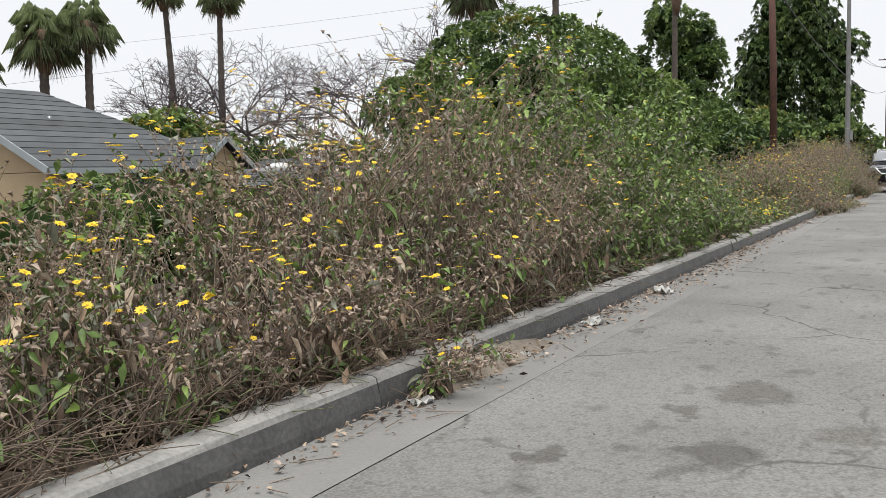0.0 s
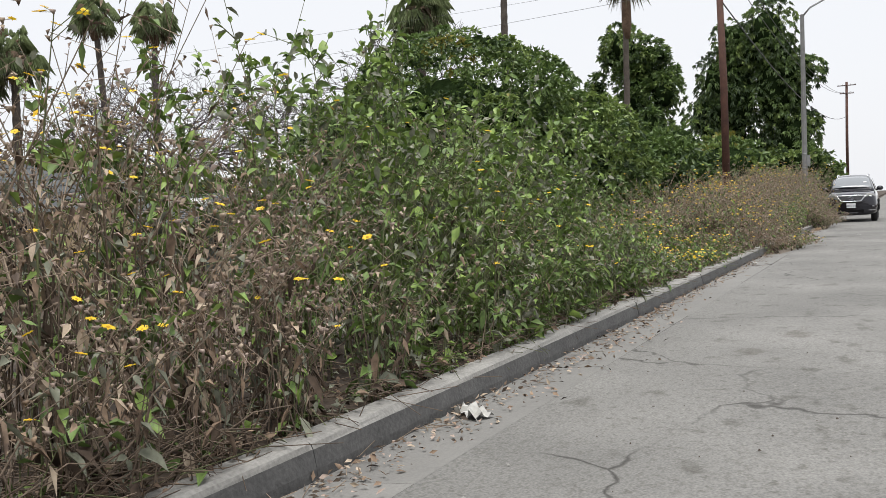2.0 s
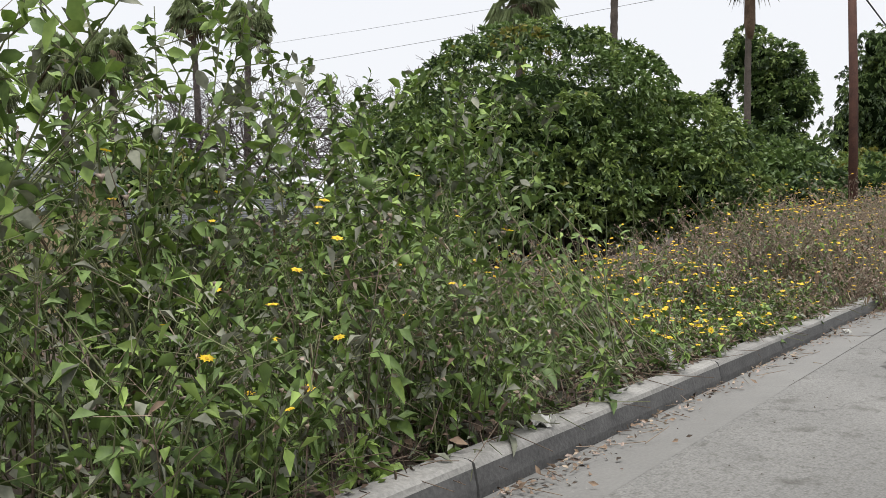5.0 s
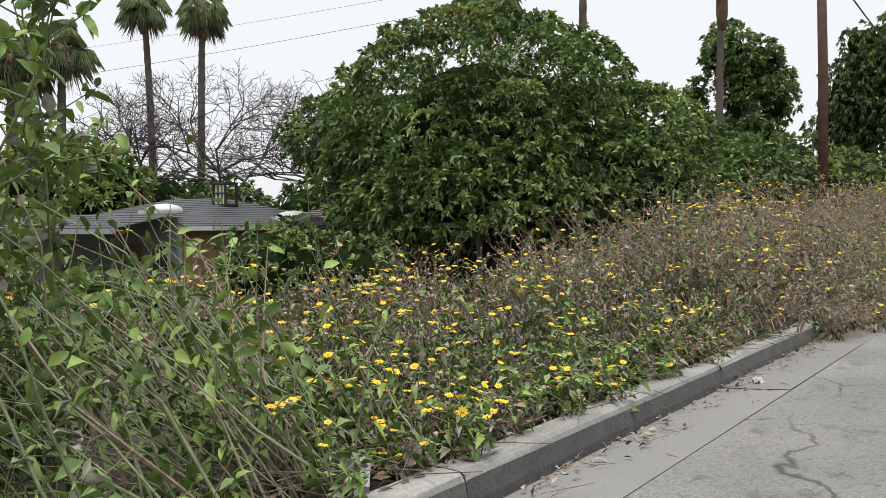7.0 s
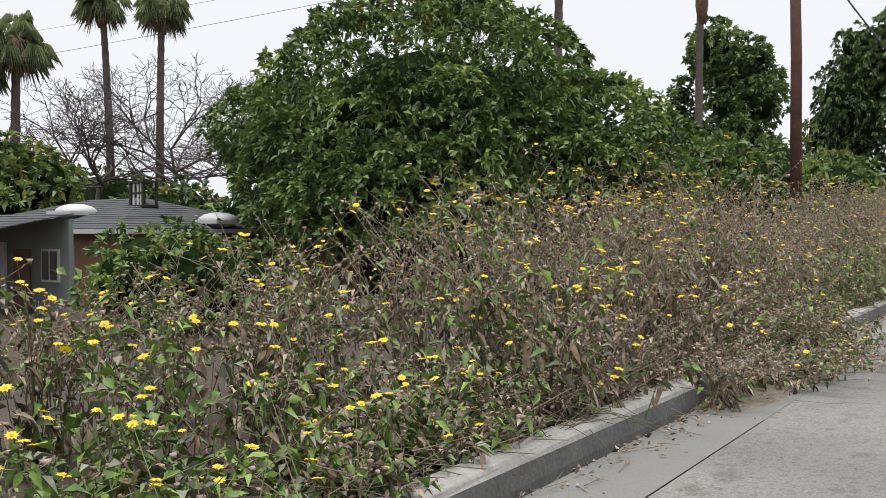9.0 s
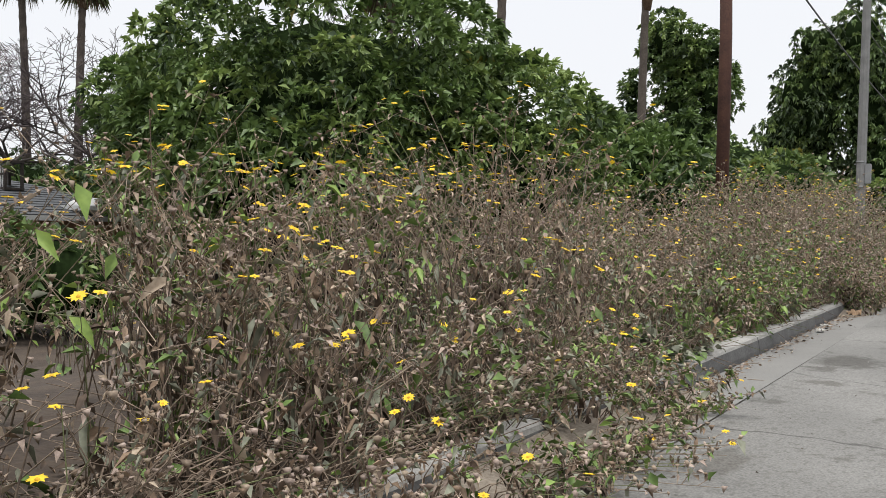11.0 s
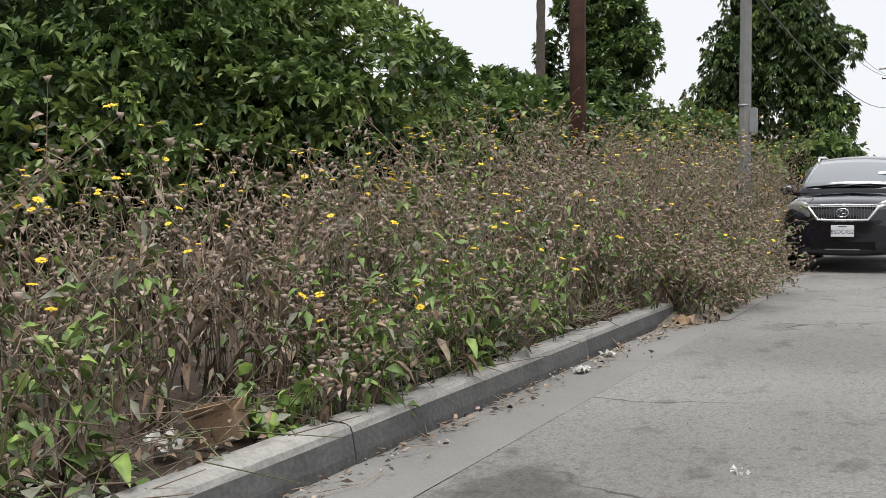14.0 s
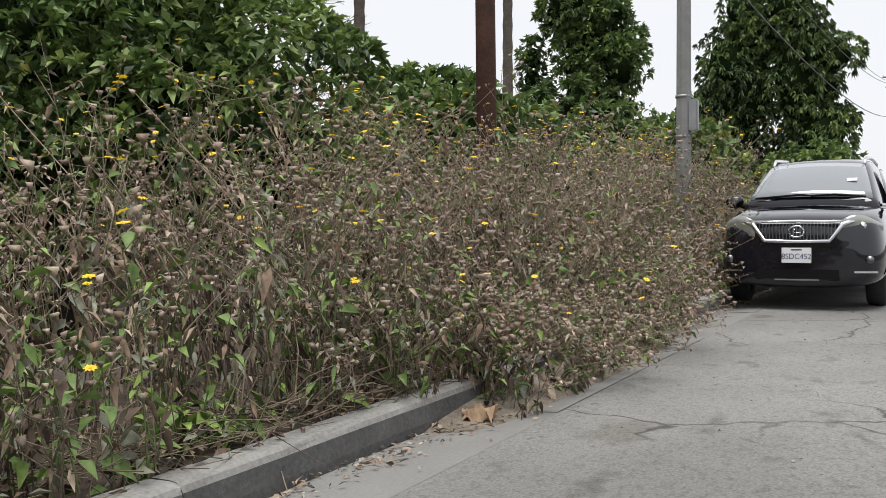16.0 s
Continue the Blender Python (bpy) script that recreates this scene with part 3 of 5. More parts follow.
def crown_batch(B, c, r, clusters, leaf, per=11, weights=(0.5, 0.3, 0.2, 0.0), lumps=80, depth=0.25, hang=0.2, seed=1):
    """Leaf whorls on many rounded boughs that stand out from an uneven crown, with gaps between them."""
    rs = np.random.RandomState(seed)
    c, r = np.array(c, float), np.array(r, float)
    g = (np.arange(lumps) + 0.5) / lumps
    up, turn = 1 - 1.8 * g, 2.39996 * np.arange(lumps)
    d = unit(np.stack([np.sqrt(1 - up ** 2) * np.cos(turn), np.sqrt(1 - up ** 2) * np.sin(turn), up], 1) + rs.normal(0, 0.5 / math.sqrt(lumps), (lumps, 3)))
    bough = r.mean() * 2.3 / math.sqrt(lumps) * rs.uniform(0.65, 1.25, len(d))
    at = c + d * (r - bough.mean() * 0.95) * (1 - depth * 0.5 * rs.beta(1, 2, len(d)) + rs.uniform(0, 0.07, len(d)))[:, None]
    shade = rs.choice(4, len(d), p=weights)
    j = rs.choice(len(d), clusters, p=bough ** 2 / (bough ** 2).sum())
    e = unit(rs.normal(size=(clusters, 3)) + 0.8 * d[j] + [0, 0, 0.6])
    p = at[j] + e * (bough[j] * (1 - 0.3 * rs.beta(1, 2.5, clusters)))[:, None] * [1.12, 1.12, 0.8]
    i = np.repeat(np.arange(clusters), per)
    dirs = rs.normal(0, 0.75, (len(i), 3)) + e[i] * 0.9
    m = np.where(rs.rand(len(i)) < 0.7, shade[j][i], rs.choice(4, len(i), p=weights))
    L = leaf * rs.uniform(0.6, 1.25, len(i))
    np.random.seed(seed)
    B.leaves(p[i] + rs.normal(0, leaf * 0.1, (len(i), 3)), dirs, L, L * 0.45, m, 0.15, hang)


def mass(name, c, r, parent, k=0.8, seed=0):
    """Dense core of a crown, its near-black green standing in for inner shade."""
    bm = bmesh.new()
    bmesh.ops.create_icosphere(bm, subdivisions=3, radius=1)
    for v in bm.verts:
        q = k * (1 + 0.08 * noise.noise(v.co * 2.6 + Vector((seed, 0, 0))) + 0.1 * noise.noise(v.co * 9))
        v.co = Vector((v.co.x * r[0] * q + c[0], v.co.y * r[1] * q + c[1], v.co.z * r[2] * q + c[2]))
    return from_bm(name, bm, [CROWN_SHADE], True, parent)


def limbs(parent, base, crown, rt, seed, reach, mat=None):
    rnd = random.Random(seed)
    b, c = Vector(base), Vector(crown)
    fork = b.lerp(c, 0.45)
    tube("trunk", [b, b.lerp(fork, 0.5) + Vector((0.1, 0.05, 0)), fork], [rt * 1.3, rt, rt * 0.8], mat or BARK, 9, parent)
    for i in range(5):
        e = c + Vector((rnd.uniform(-1, 1), rnd.uniform(-1, 1), rnd.uniform(-0.3, 0.6))) * reach
        tube("limb", [fork, fork.lerp(e, 0.5) + Vector((0, 0, 0.2)), e], [rt * 0.6, rt * 0.35, rt * 0.1], mat or BARK, 6, parent)


def tree(name, label, base, crowns, clusters, leaf, trunk, seed, core=0.72, **kw):
    root = tagged(new(name), label, "tree" if "tree" in name else "shrub")
    root.location = base
    b = Vector(base)
    B = Batch()
    vol = sum(c[3] * c[5] for c in crowns)
    for i, (x, y, z, rx, ry, rz) in enumerate(crowns):
        at = Vector((x, y, z)) - b
        crown_batch(B, at, (rx, ry, rz), int(clusters * rx * rz / vol), leaf, seed=seed + i, **kw)
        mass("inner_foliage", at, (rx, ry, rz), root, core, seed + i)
    B.make("crown", TREE_MATS, root)
    x, y, z, rx, ry, rz = crowns[0]
    limbs(root, (0, 0, -0.2), Vector((x, y, z)) - b, trunk, seed, min(rx, rz) * 0.6)
    return root


tree("broad_tree", "large dense dark green broadleaf tree with a domed crown", (-19.5, 45, -1.2),
     [(-19.4, 45, 5.0, 6.6, 6.2, 4.95), (-19.2, 44.6, 3.3, 6.9, 6.6, 3.5), (-25.0, 43.8, 5.0, 2.9, 3.4, 1.9), (-14.0, 46.5, 2.9, 3.8, 4.2, 3.7), (-18.2, 43, 2.0, 5.6, 5.5, 2.1)], 11000, 0.3, 0.45, 3, weights=(0.5, 0.32, 0.17, 0.01), lumps=170, per=9, hang=0.25, core=0.52)
tree("shrub_hedge", "dark green leafy shrubs beside the tree", (-12.6, 54, -0.9), [(-12.6, 54, 2.2, 3.6, 3.5, 2.9), (-9.6, 52, 1.2, 2.4, 2.4, 2.3), (-15.5, 58, 3.0, 3.2, 3, 3.4)], 1500, 0.4, 0.16, 5, weights=(0.55, 0.2, 0.25, 0.0))
def ragged(x0, x1, y, z0, z1, r0, r1, n, seed):
    """Many overlapping small crowns in an upright outline."""
    rnd = random.Random(seed)
    lobes = []
    for k in range(n):
        r = rnd.uniform(r0, r1)
        w = 6.283 * (k + rnd.random() * 0.7) / n * 2.4
        q = rnd.uniform(0.6, 1.12)
        lobes.append(((x0 + x1) / 2 + ((x1 - x0) / 2 - r * 0.6) * q * math.cos(w), y + rnd.uniform(-1, 1), (z0 + z1) / 2 + ((z1 - z0) / 2 - r * 0.7) * q * math.sin(w), r, r, r * rnd.uniform(0.8, 1.5)))
    return lobes


tree("ivy_tree", "tall uneven dark green tree behind a palm trunk", (-22.3, 91, -1), [(-22.3, 91, 11.0, 2.3, 2.2, 4.0)] + ragged(-26.8, -18.0, 91, 1.0, 17.4, 0.9, 2.1, 19, 3), 2300, 0.44, 0.3, 15, core=0.5, weights=(0.5, 0.2, 0.3, 0.0), lumps=30)
tree("great_tree", "very tall dark green tree with hanging foliage", (-16.2, 128, 0), [(-18.4, 128, 14.0, 3.8, 3.4, 7.2), (-13.8, 128, 14.5, 3.6, 3.4, 7.6)] + ragged(-24.0, -8.6, 128, 2.0, 23.6, 1.6, 3.6, 24, 8), 4300, 0.5, 0.5, 25, core=0.6, weights=(0.45, 0.12, 0.43, 0.0), hang=0.6, lumps=30)
tree("yellowing_shrub", "rounded yellow-green shrub in front of tall trees", (-13.9, 87, -0.5), [(-13.9, 87, 4.2, 2.8, 2.4, 2.6)], 380, 0.5, 0.15, 35, weights=(0.2, 0.35, 0.05, 0.4))
for k, (x, y, z, r) in enumerate([(-17.5, 78, 4.0, 4.2), (-24, 80, 3.5, 4.5), (-11, 72, 2.6, 3.4), (-17, 70, 3.0, 3.4), (-30, 96, 5.0, 5.5), (-24, 110, 6, 6), (-8.5, 100, 3.4, 3.5)]):
    tree("background_tree", "mid-green broadleaf tree in the distance", (x, y, -1), [(x, y, z, r, r, r * 0.85), (x + r * 0.5, y, z - r * 0.3, r * 0.7, r * 0.7, r * 0.7)], 340, 0.55, 0.2, 50 + k, weights=(0.5, 0.3, 0.2, 0.0))
for k, (x, y, h) in enumerate([(-20.5, 80, 8.6), (-17.8, 78, 8.9), (-23.5, 84, 8.8)]):
    tree("narrow_tree", "narrow dark young tree top", (x, y, -1), [(x, y, h - 2.0, 0.8, 0.8, 2.2), (x, y, h - 4.5, 1.3, 1.3, 2.4)], 120, 0.5, 0.1, 70 + k, weights=(0.4, 0.1, 0.5, 0.0), depth=0.5)
for k, (x, y, z, r, wts) in enumerate([(-41.3, 41.5, 4.0, 2.9, (0.3, 0.35, 0.05, 0.3)), (-40.5, 38.9, 3.3, 2.9, (0.3, 0.3, 0.15, 0.25)), (-40, 50, 1.6, 3.2, (0.3, 0.1, 0.5, 0.1)), (-36, 54, 1.9, 3.4, (0.3, 0.1, 0.5, 0.1)), (-47, 56, 2.2, 3.6, (0.3, 0.1, 0.5, 0.1)), (-56, 50, 2.0, 4, (0.3, 0.1, 0.5, 0.1)), (-31, 60, 2.5, 4, (0.4, 0.1, 0.5, 0.0)), (-62, 62, 3, 5, (0.3, 0.1, 0.5, 0.1)), (-75, 58, 3, 6, (0.3, 0.2, 0.4, 0.1))]):
    tree("garden_tree", "olive green garden tree behind the houses", (x, y, -1.2), [(x, y, z, r, r, r * 0.7), (x + r * 0.7, y + 0.6, z - r * 0.25, r * 0.7, r * 0.7, r * 0.6)], 260, 0.46, 0.16, 90 + k, weights=wts, depth=0.5)
tree("garden_shrub", "green shrub against a house wall", (-18.4, 32.3, -1.0), [(-18.4, 32.3, 0.0, 2.0, 1.8, 1.5), (-16.8, 33.5, -0.1, 1.5, 1.5, 1.2)], 420, 0.22, 0.06, 120, weights=(0.5, 0.4, 0.1, 0.0))
tree("garden_shrub", "bright green leafy shrub in the lower lot", (-12.6, 22.6, -1.0), [(-12.6, 22.6, -0.2, 1.5, 1.5, 0.8), (-11.2, 21.0, -0.3, 1.1, 1.2, 0.7)], 300, 0.2, 0.06, 125, weights=(0.4, 0.55, 0.05, 0.0))
tree("garden_shrub", "green leafy shrub by the lower lot", (-13.0, 12.0, -1.0), [(-13.0, 12.0, 0.3, 2.2, 2.4, 1.3), (-11.5, 9.0, 0.1, 1.5, 1.8, 1.1)], 420, 0.2, 0.06, 130, weights=(0.55, 0.3, 0.15, 0.0))


def bare_tree(base, height, spread, seed):
    """Leafless tree: forking limbs down to a haze of twigs."""
    rnd = np.random.RandomState(seed)
    root = tagged(new("bare_tree"), "leafless grey-purple tree with fine twigs", "tree", "bare trees behind the houses")
    root.location = base
    B = Batch()
    a = np.zeros((1, 3))
    d = np.array([[0.05, 0.0, 1.0]])
    L, r = height * 0.26, 0.3
    for level in range(9):
        b = a + unit(d) * (L * rnd.uniform(0.7, 1.2, (len(a), 1)))
        B.tubes(a, b, r, r * 0.68, np.zeros(len(a), int) if level < 4 else np.ones(len(a), int))
        k = 3 if level in (0, 1, 3, 5) else 2
        i = np.repeat(np.arange(len(b)), k)
        nd = unit(d)[i] + rnd.normal(0, 0.52, (len(i), 3)) * [spread, spread, 0.75]
        nd[:, 2] = np.maximum(nd[:, 2], -0.1) + 0.06
        a, d = b[i], nd
        L, r = L * 0.78, r * 0.66
        r = max(r, 0.019)
    B.make("branches", [BARK, TWIG], root)


bare_tree((-49.5, 61, -1.2), 17.0, 1.3, 1)
bare_tree((-43, 66, -1.2), 17.0, 1.3, 2)
bare_tree((-56.5, 57, -1.2), 14.0, 1.3, 3)
bare_tree((-37, 70, -1.2), 17.0, 1.3, 4)


def palm(base, height, r, seed, lean=(0, 0), fronds=34, size=1.5, skirt=1.0, boots=2.5, label="tall fan palm with a thin trunk and dead hanging fronds"):
    rnd = np.random.RandomState(seed)
    root = tagged(new("palm_tree"), label, "palm tree", "palms along the skyline")
    root.location = base
    n = int(height / 0.45)
    pts, rad = [], []
    for i in range(n + 1):
        t = i / n
        pts.append((lean[0] * t * t, lean[1] * t * t, height * t))
        rad.append(r * (1.35 - 0.5 * t) * (1.05 if i % 2 else 0.93))
    tube("trunk", pts, rad, PALMBARK, 9, root)
    top = np.array([lean[0], lean[1], height])
    tube("old_leaf_boots", [top - [0, 0, boots], top - [0, 0, boots * 0.8], top - [0, 0, boots * 0.3], top], [r * 1.0, r * 1.75, r * 1.55, r * 1.2], PALMBROWN, 11, root)
    B = Batch()
    for i in range(fronds * 3 // 4):
        el = rnd.uniform(-0.7, 1.25)
        az = rnd.uniform(0, 6.283)
        d = np.array([math.cos(az) * math.cos(el), math.sin(az) * math.cos(el), math.sin(el)])
        pl = size * rnd.uniform(0.6, 0.9)
        hub = top + d * pl
        B.tubes(top[None], hub[None], 0.03, 0.018, np.array([0]))
        s = unit(np.cross(d, [0, 0, 1.0]))
        w = np.linspace(-1.5, 1.5, 22)
        dirs = d[None] * np.cos(w)[:, None] + s[None] * np.sin(w)[:, None]
        B.leaves(np.repeat(hub[None], 22, 0), dirs, size * 0.75 * rnd.uniform(0.8, 1.1, 22), 0.06, np.zeros(22, int), 0.1, 0.95)
    k = int(240 * skirt)
    az = rnd.uniform(0, 6.283, k)
    at = top + np.stack([np.cos(az) * r * 1.5, np.sin(az) * r * 1.5, rnd.uniform(-0.9, 0.1, k) * size * 0.5], 1)
    B.leaves(at, np.stack([np.cos(az) * 0.55, np.sin(az) * 0.55, -np.ones(k) * rnd.uniform(0.2, 1.6, k)], 1), size * rnd.uniform(0.6, 1.3, k), 0.1, rnd.choice([1, 1, 0], k), 0.1, 0.5)
    B.make("fronds", [FROND, THATCH], root)


palm((-61.0, 61.8, -1.2), 20.6, 0.27, 1, (-0.5, -0.4), 40, 1.5)
palm((-56, 62.3, -1.2), 19.6, 0.27, 2, (0.1, 0.3), 40, 1.5)
palm((-67.9, 58, -1.2), 17.5, 0.35, 3, (0, 0.3), 44, 2.0, 1.1, 3, "fan palm with a full green crown and hanging fronds")
palm((-70.4, 55.2, -1.2), 16.6, 0.42, 4, (0, 0.3), 48, 2.3, 1.2, 4, "fan palm with a full green crown and hanging fronds")
palm((-72, 49, -1.2), 13.8, 0.3, 5, (0, 0.3), 36, 1.8, 0.8, 2)
palm((-34, 69, -1.2), 18.6, 0.4, 6, (0.1, 0), 46, 1.9, 1.4, 3, "fan palm with a thick skirt of dead fronds")
palm((-28.3, 72.8, -1.2), 25, 0.28, 7, (0.3, 0), 40, 1.5)
palm((-17, 67.7, -1.0), 18.6, 0.2, 8, (0.2, 0), 40, 1.5, 1.0, 5, "tall fan palm with a rough trunk above the trees")


# ---- poles and wires ----
def wire(parent, a, b, sag, r=0.014):
    a, b = Vector(a), Vector(b)
    pts = [a.lerp(b, t / 12) - Vector((0, 0, 4 * sag * (t / 12) * (1 - t / 12))) for t in range(13)]
    return tube("wire", pts, [r] * 13, WIRE, 4, parent)


def utility_pole(base, h, r, top, name="utility_pole", label="dark reddish-brown creosoted wooden utility pole"):
    root = tagged(new(name), label, "utility pole")
    root.location = base
    tube("pole", [(0, 0, -0.5), (0, 0, h * 0.5), (top[0], top[1], h)], [r * 1.05, r * 0.95, r * 0.8], REDWOOD, 14, root)
    for z, w in ((h - 0.5, 2.4), (h - 1.6, 1.8)):
        box("crossarm", (w, 0.1, 0.12), (top[0], -r, z), REDWOOD, root)
        for q in (-0.45, -0.2, 0.2, 0.45):
            tube("insulator", [(top[0] + q * w, -r, z + 0.06), (top[0] + q * w, -r, z + 0.12), (top[0] + q * w, -r, z + 0.2)], [0.02, 0.045, 0.03], GALV, 8, root)
    return root


up = utility_pole((-6.7, 45.2, 0.1), 12.0, 0.165, (-0.12, 0))
wire(up, (0, 0, 11.4), (0.7, 98, 15.0), 2.0, 0.02)
wire(up, (0.5, 0, 11.4), (1.4, 98, 15.0), 2.2, 0.016)
wire(up, (0, 0.1, 9.6), (0.6, 98, 11.5), 2.0, 0.03)
wire(up, (0, 0, 10.4), (-62, -14, 7.0), 0.8, 0.009)
wire(up, (-0.1, 0, 11), (-62, -8, 10.5), 0.8, 0.007)
utility_pole((-6, 143, 0), 16.4, 0.2, (0.1, 0), label="distant wooden utility pole with crossarms")


def street_lamp():
    root = tagged(new("street_lamp"), "grey concrete street lamp with a curved arm", "street lamp")
    root.location = (-3.5, 45.2, 0.1)
    tube("pole", [(0, 0, -0.4), (0, 0, 0.6), (0.02, 0, 5), (0.04, 0, 8.6)], [0.12, 0.115, 0.1, 0.08], CONCRETE, 8, root, smooth=False)
    tube("arm", [(0.04, 0, 8.5), (0.35, 0, 8.85), (1.0, 0, 9.15), (1.9, 0, 9.3), (2.4, 0, 9.32)], [0.045, 0.04, 0.035, 0.03, 0.03], GALV, 8, root)
    bm = bmesh.new()
    bmesh.ops.create_uvsphere(bm, u_segments=14, v_segments=8, radius=1)
    bmesh.ops.scale(bm, vec=(0.38, 0.15, 0.09), verts=bm.verts)
    head = from_bm("lamp_head", bm, [GALV], True, root)
    head.location = (2.7, 0, 9.3)
    b = box("junction_box", (0.13, 0.12, 0.46), (0.16, -0.02, 2.5), GALV, root, 0.015)
    b["label"] = "pale grey metal box"
    for z in (2.2, 2.78):
        tube("strap", [(0, 0, z - 0.02), (0, 0, z + 0.02)], [0.113, 0.113], GALV, 12, root)


street_lamp()

# ---- houses on the lower ground ----
SHINGLE = [material("grey_shingle", (0.090, 0.097, 0.100), (0.048, 0.052, 0.055), 1.2, 0.9, 0.4, 30, random_value=0.2), material("brown_shingle", (0.117, 0.079, 0.062), (0.062, 0.041, 0.034), 1.2, 0.9, 0.4, 30, random_value=0.2), material("slate_roofing", (0.083, 0.086, 0.093), (0.052, 0.055, 0.059), 1.0, 0.9, 0.3, 25)]
CREAM = material("cream_stucco", (0.520, 0.405, 0.255), (0.430, 0.325, 0.200), 1.0, 0.9, 0.3, 50)
TAN = material("orange_tan_stucco", (0.317, 0.186, 0.103), (0.248, 0.138, 0.076), 1.0, 0.9, 0.3, 50)
GREENWALL = material("grey_green_siding", (0.207, 0.235, 0.221), (0.152, 0.176, 0.166), 1.0, 0.85, 0.3, 40)
FASCIA = material("pale_blue_fascia", (0.345, 0.386, 0.393), (0.276, 0.310, 0.317), 1.5, 0.7, 0.1, 30)
WHITE = material("white_paint", (0.538, 0.538, 0.524), (0.455, 0.455, 0.442), 2, 0.6, 0.1, 30)
DARKGLASS = plain("dark_window_glass", (0.03, 0.035, 0.04), 0.08)
DARKWOOD = material("dark_timber", (0.048, 0.038, 0.031), (0.024, 0.019, 0.017), 2, 0.85, 0.2, 20)


def roof_plane(parent, a, b, c, d, mat, rows=14):
    """Courses of shingles from the eave a-b up to the ridge d-c; each course overlaps the one below."""
    a, b, c, d = (Vector(p) for p in (a, b, c, d))
    up = ((b - a).cross(d - a)).normalized()
    if up.z < 0:
        up = -up
    for k in range(rows):
        t0, t1 = k / rows, min(1, (k + 1.15) / rows)
        p = [a.lerp(d, t0) + up * 0.035, b.lerp(c, t0) + up * 0.035, b.lerp(c, t1) + up * 0.012, a.lerp(d, t1) + up * 0.012]
        q = [v - up * 0.03 for v in p]
        link_mesh("shingle_course", p + q, [(0, 1, 2, 3), (7, 6, 5, 4), (0, 4, 5, 1), (1, 5, 6, 2), (2, 6, 7, 3), (3, 7, 4, 0)], [mat], parent=parent)


def window(parent, at, w, h, axis="x"):
    """A framed window on a wall facing +x or -y."""
    s = (0.08, w, h) if axis == "x" else (w, 0.08, h)
    f = box("window", s, at, WHITE, parent, 0.01)
    g = (0.02, w - 0.14, h - 0.14) if axis == "x" else (w - 0.14, 0.02, h - 0.14)
    box("pane", g, (0.036, 0, 0) if axis == "x" else (0, -0.036, 0), DARKGLASS, f, 0)
    box("mullion", (0.03, 0.04, h - 0.14) if axis == "x" else (0.04, 0.03, h - 0.14), (0.04, 0, 0) if axis == "x" else (0, -0.04, 0), WHITE, f, 0)


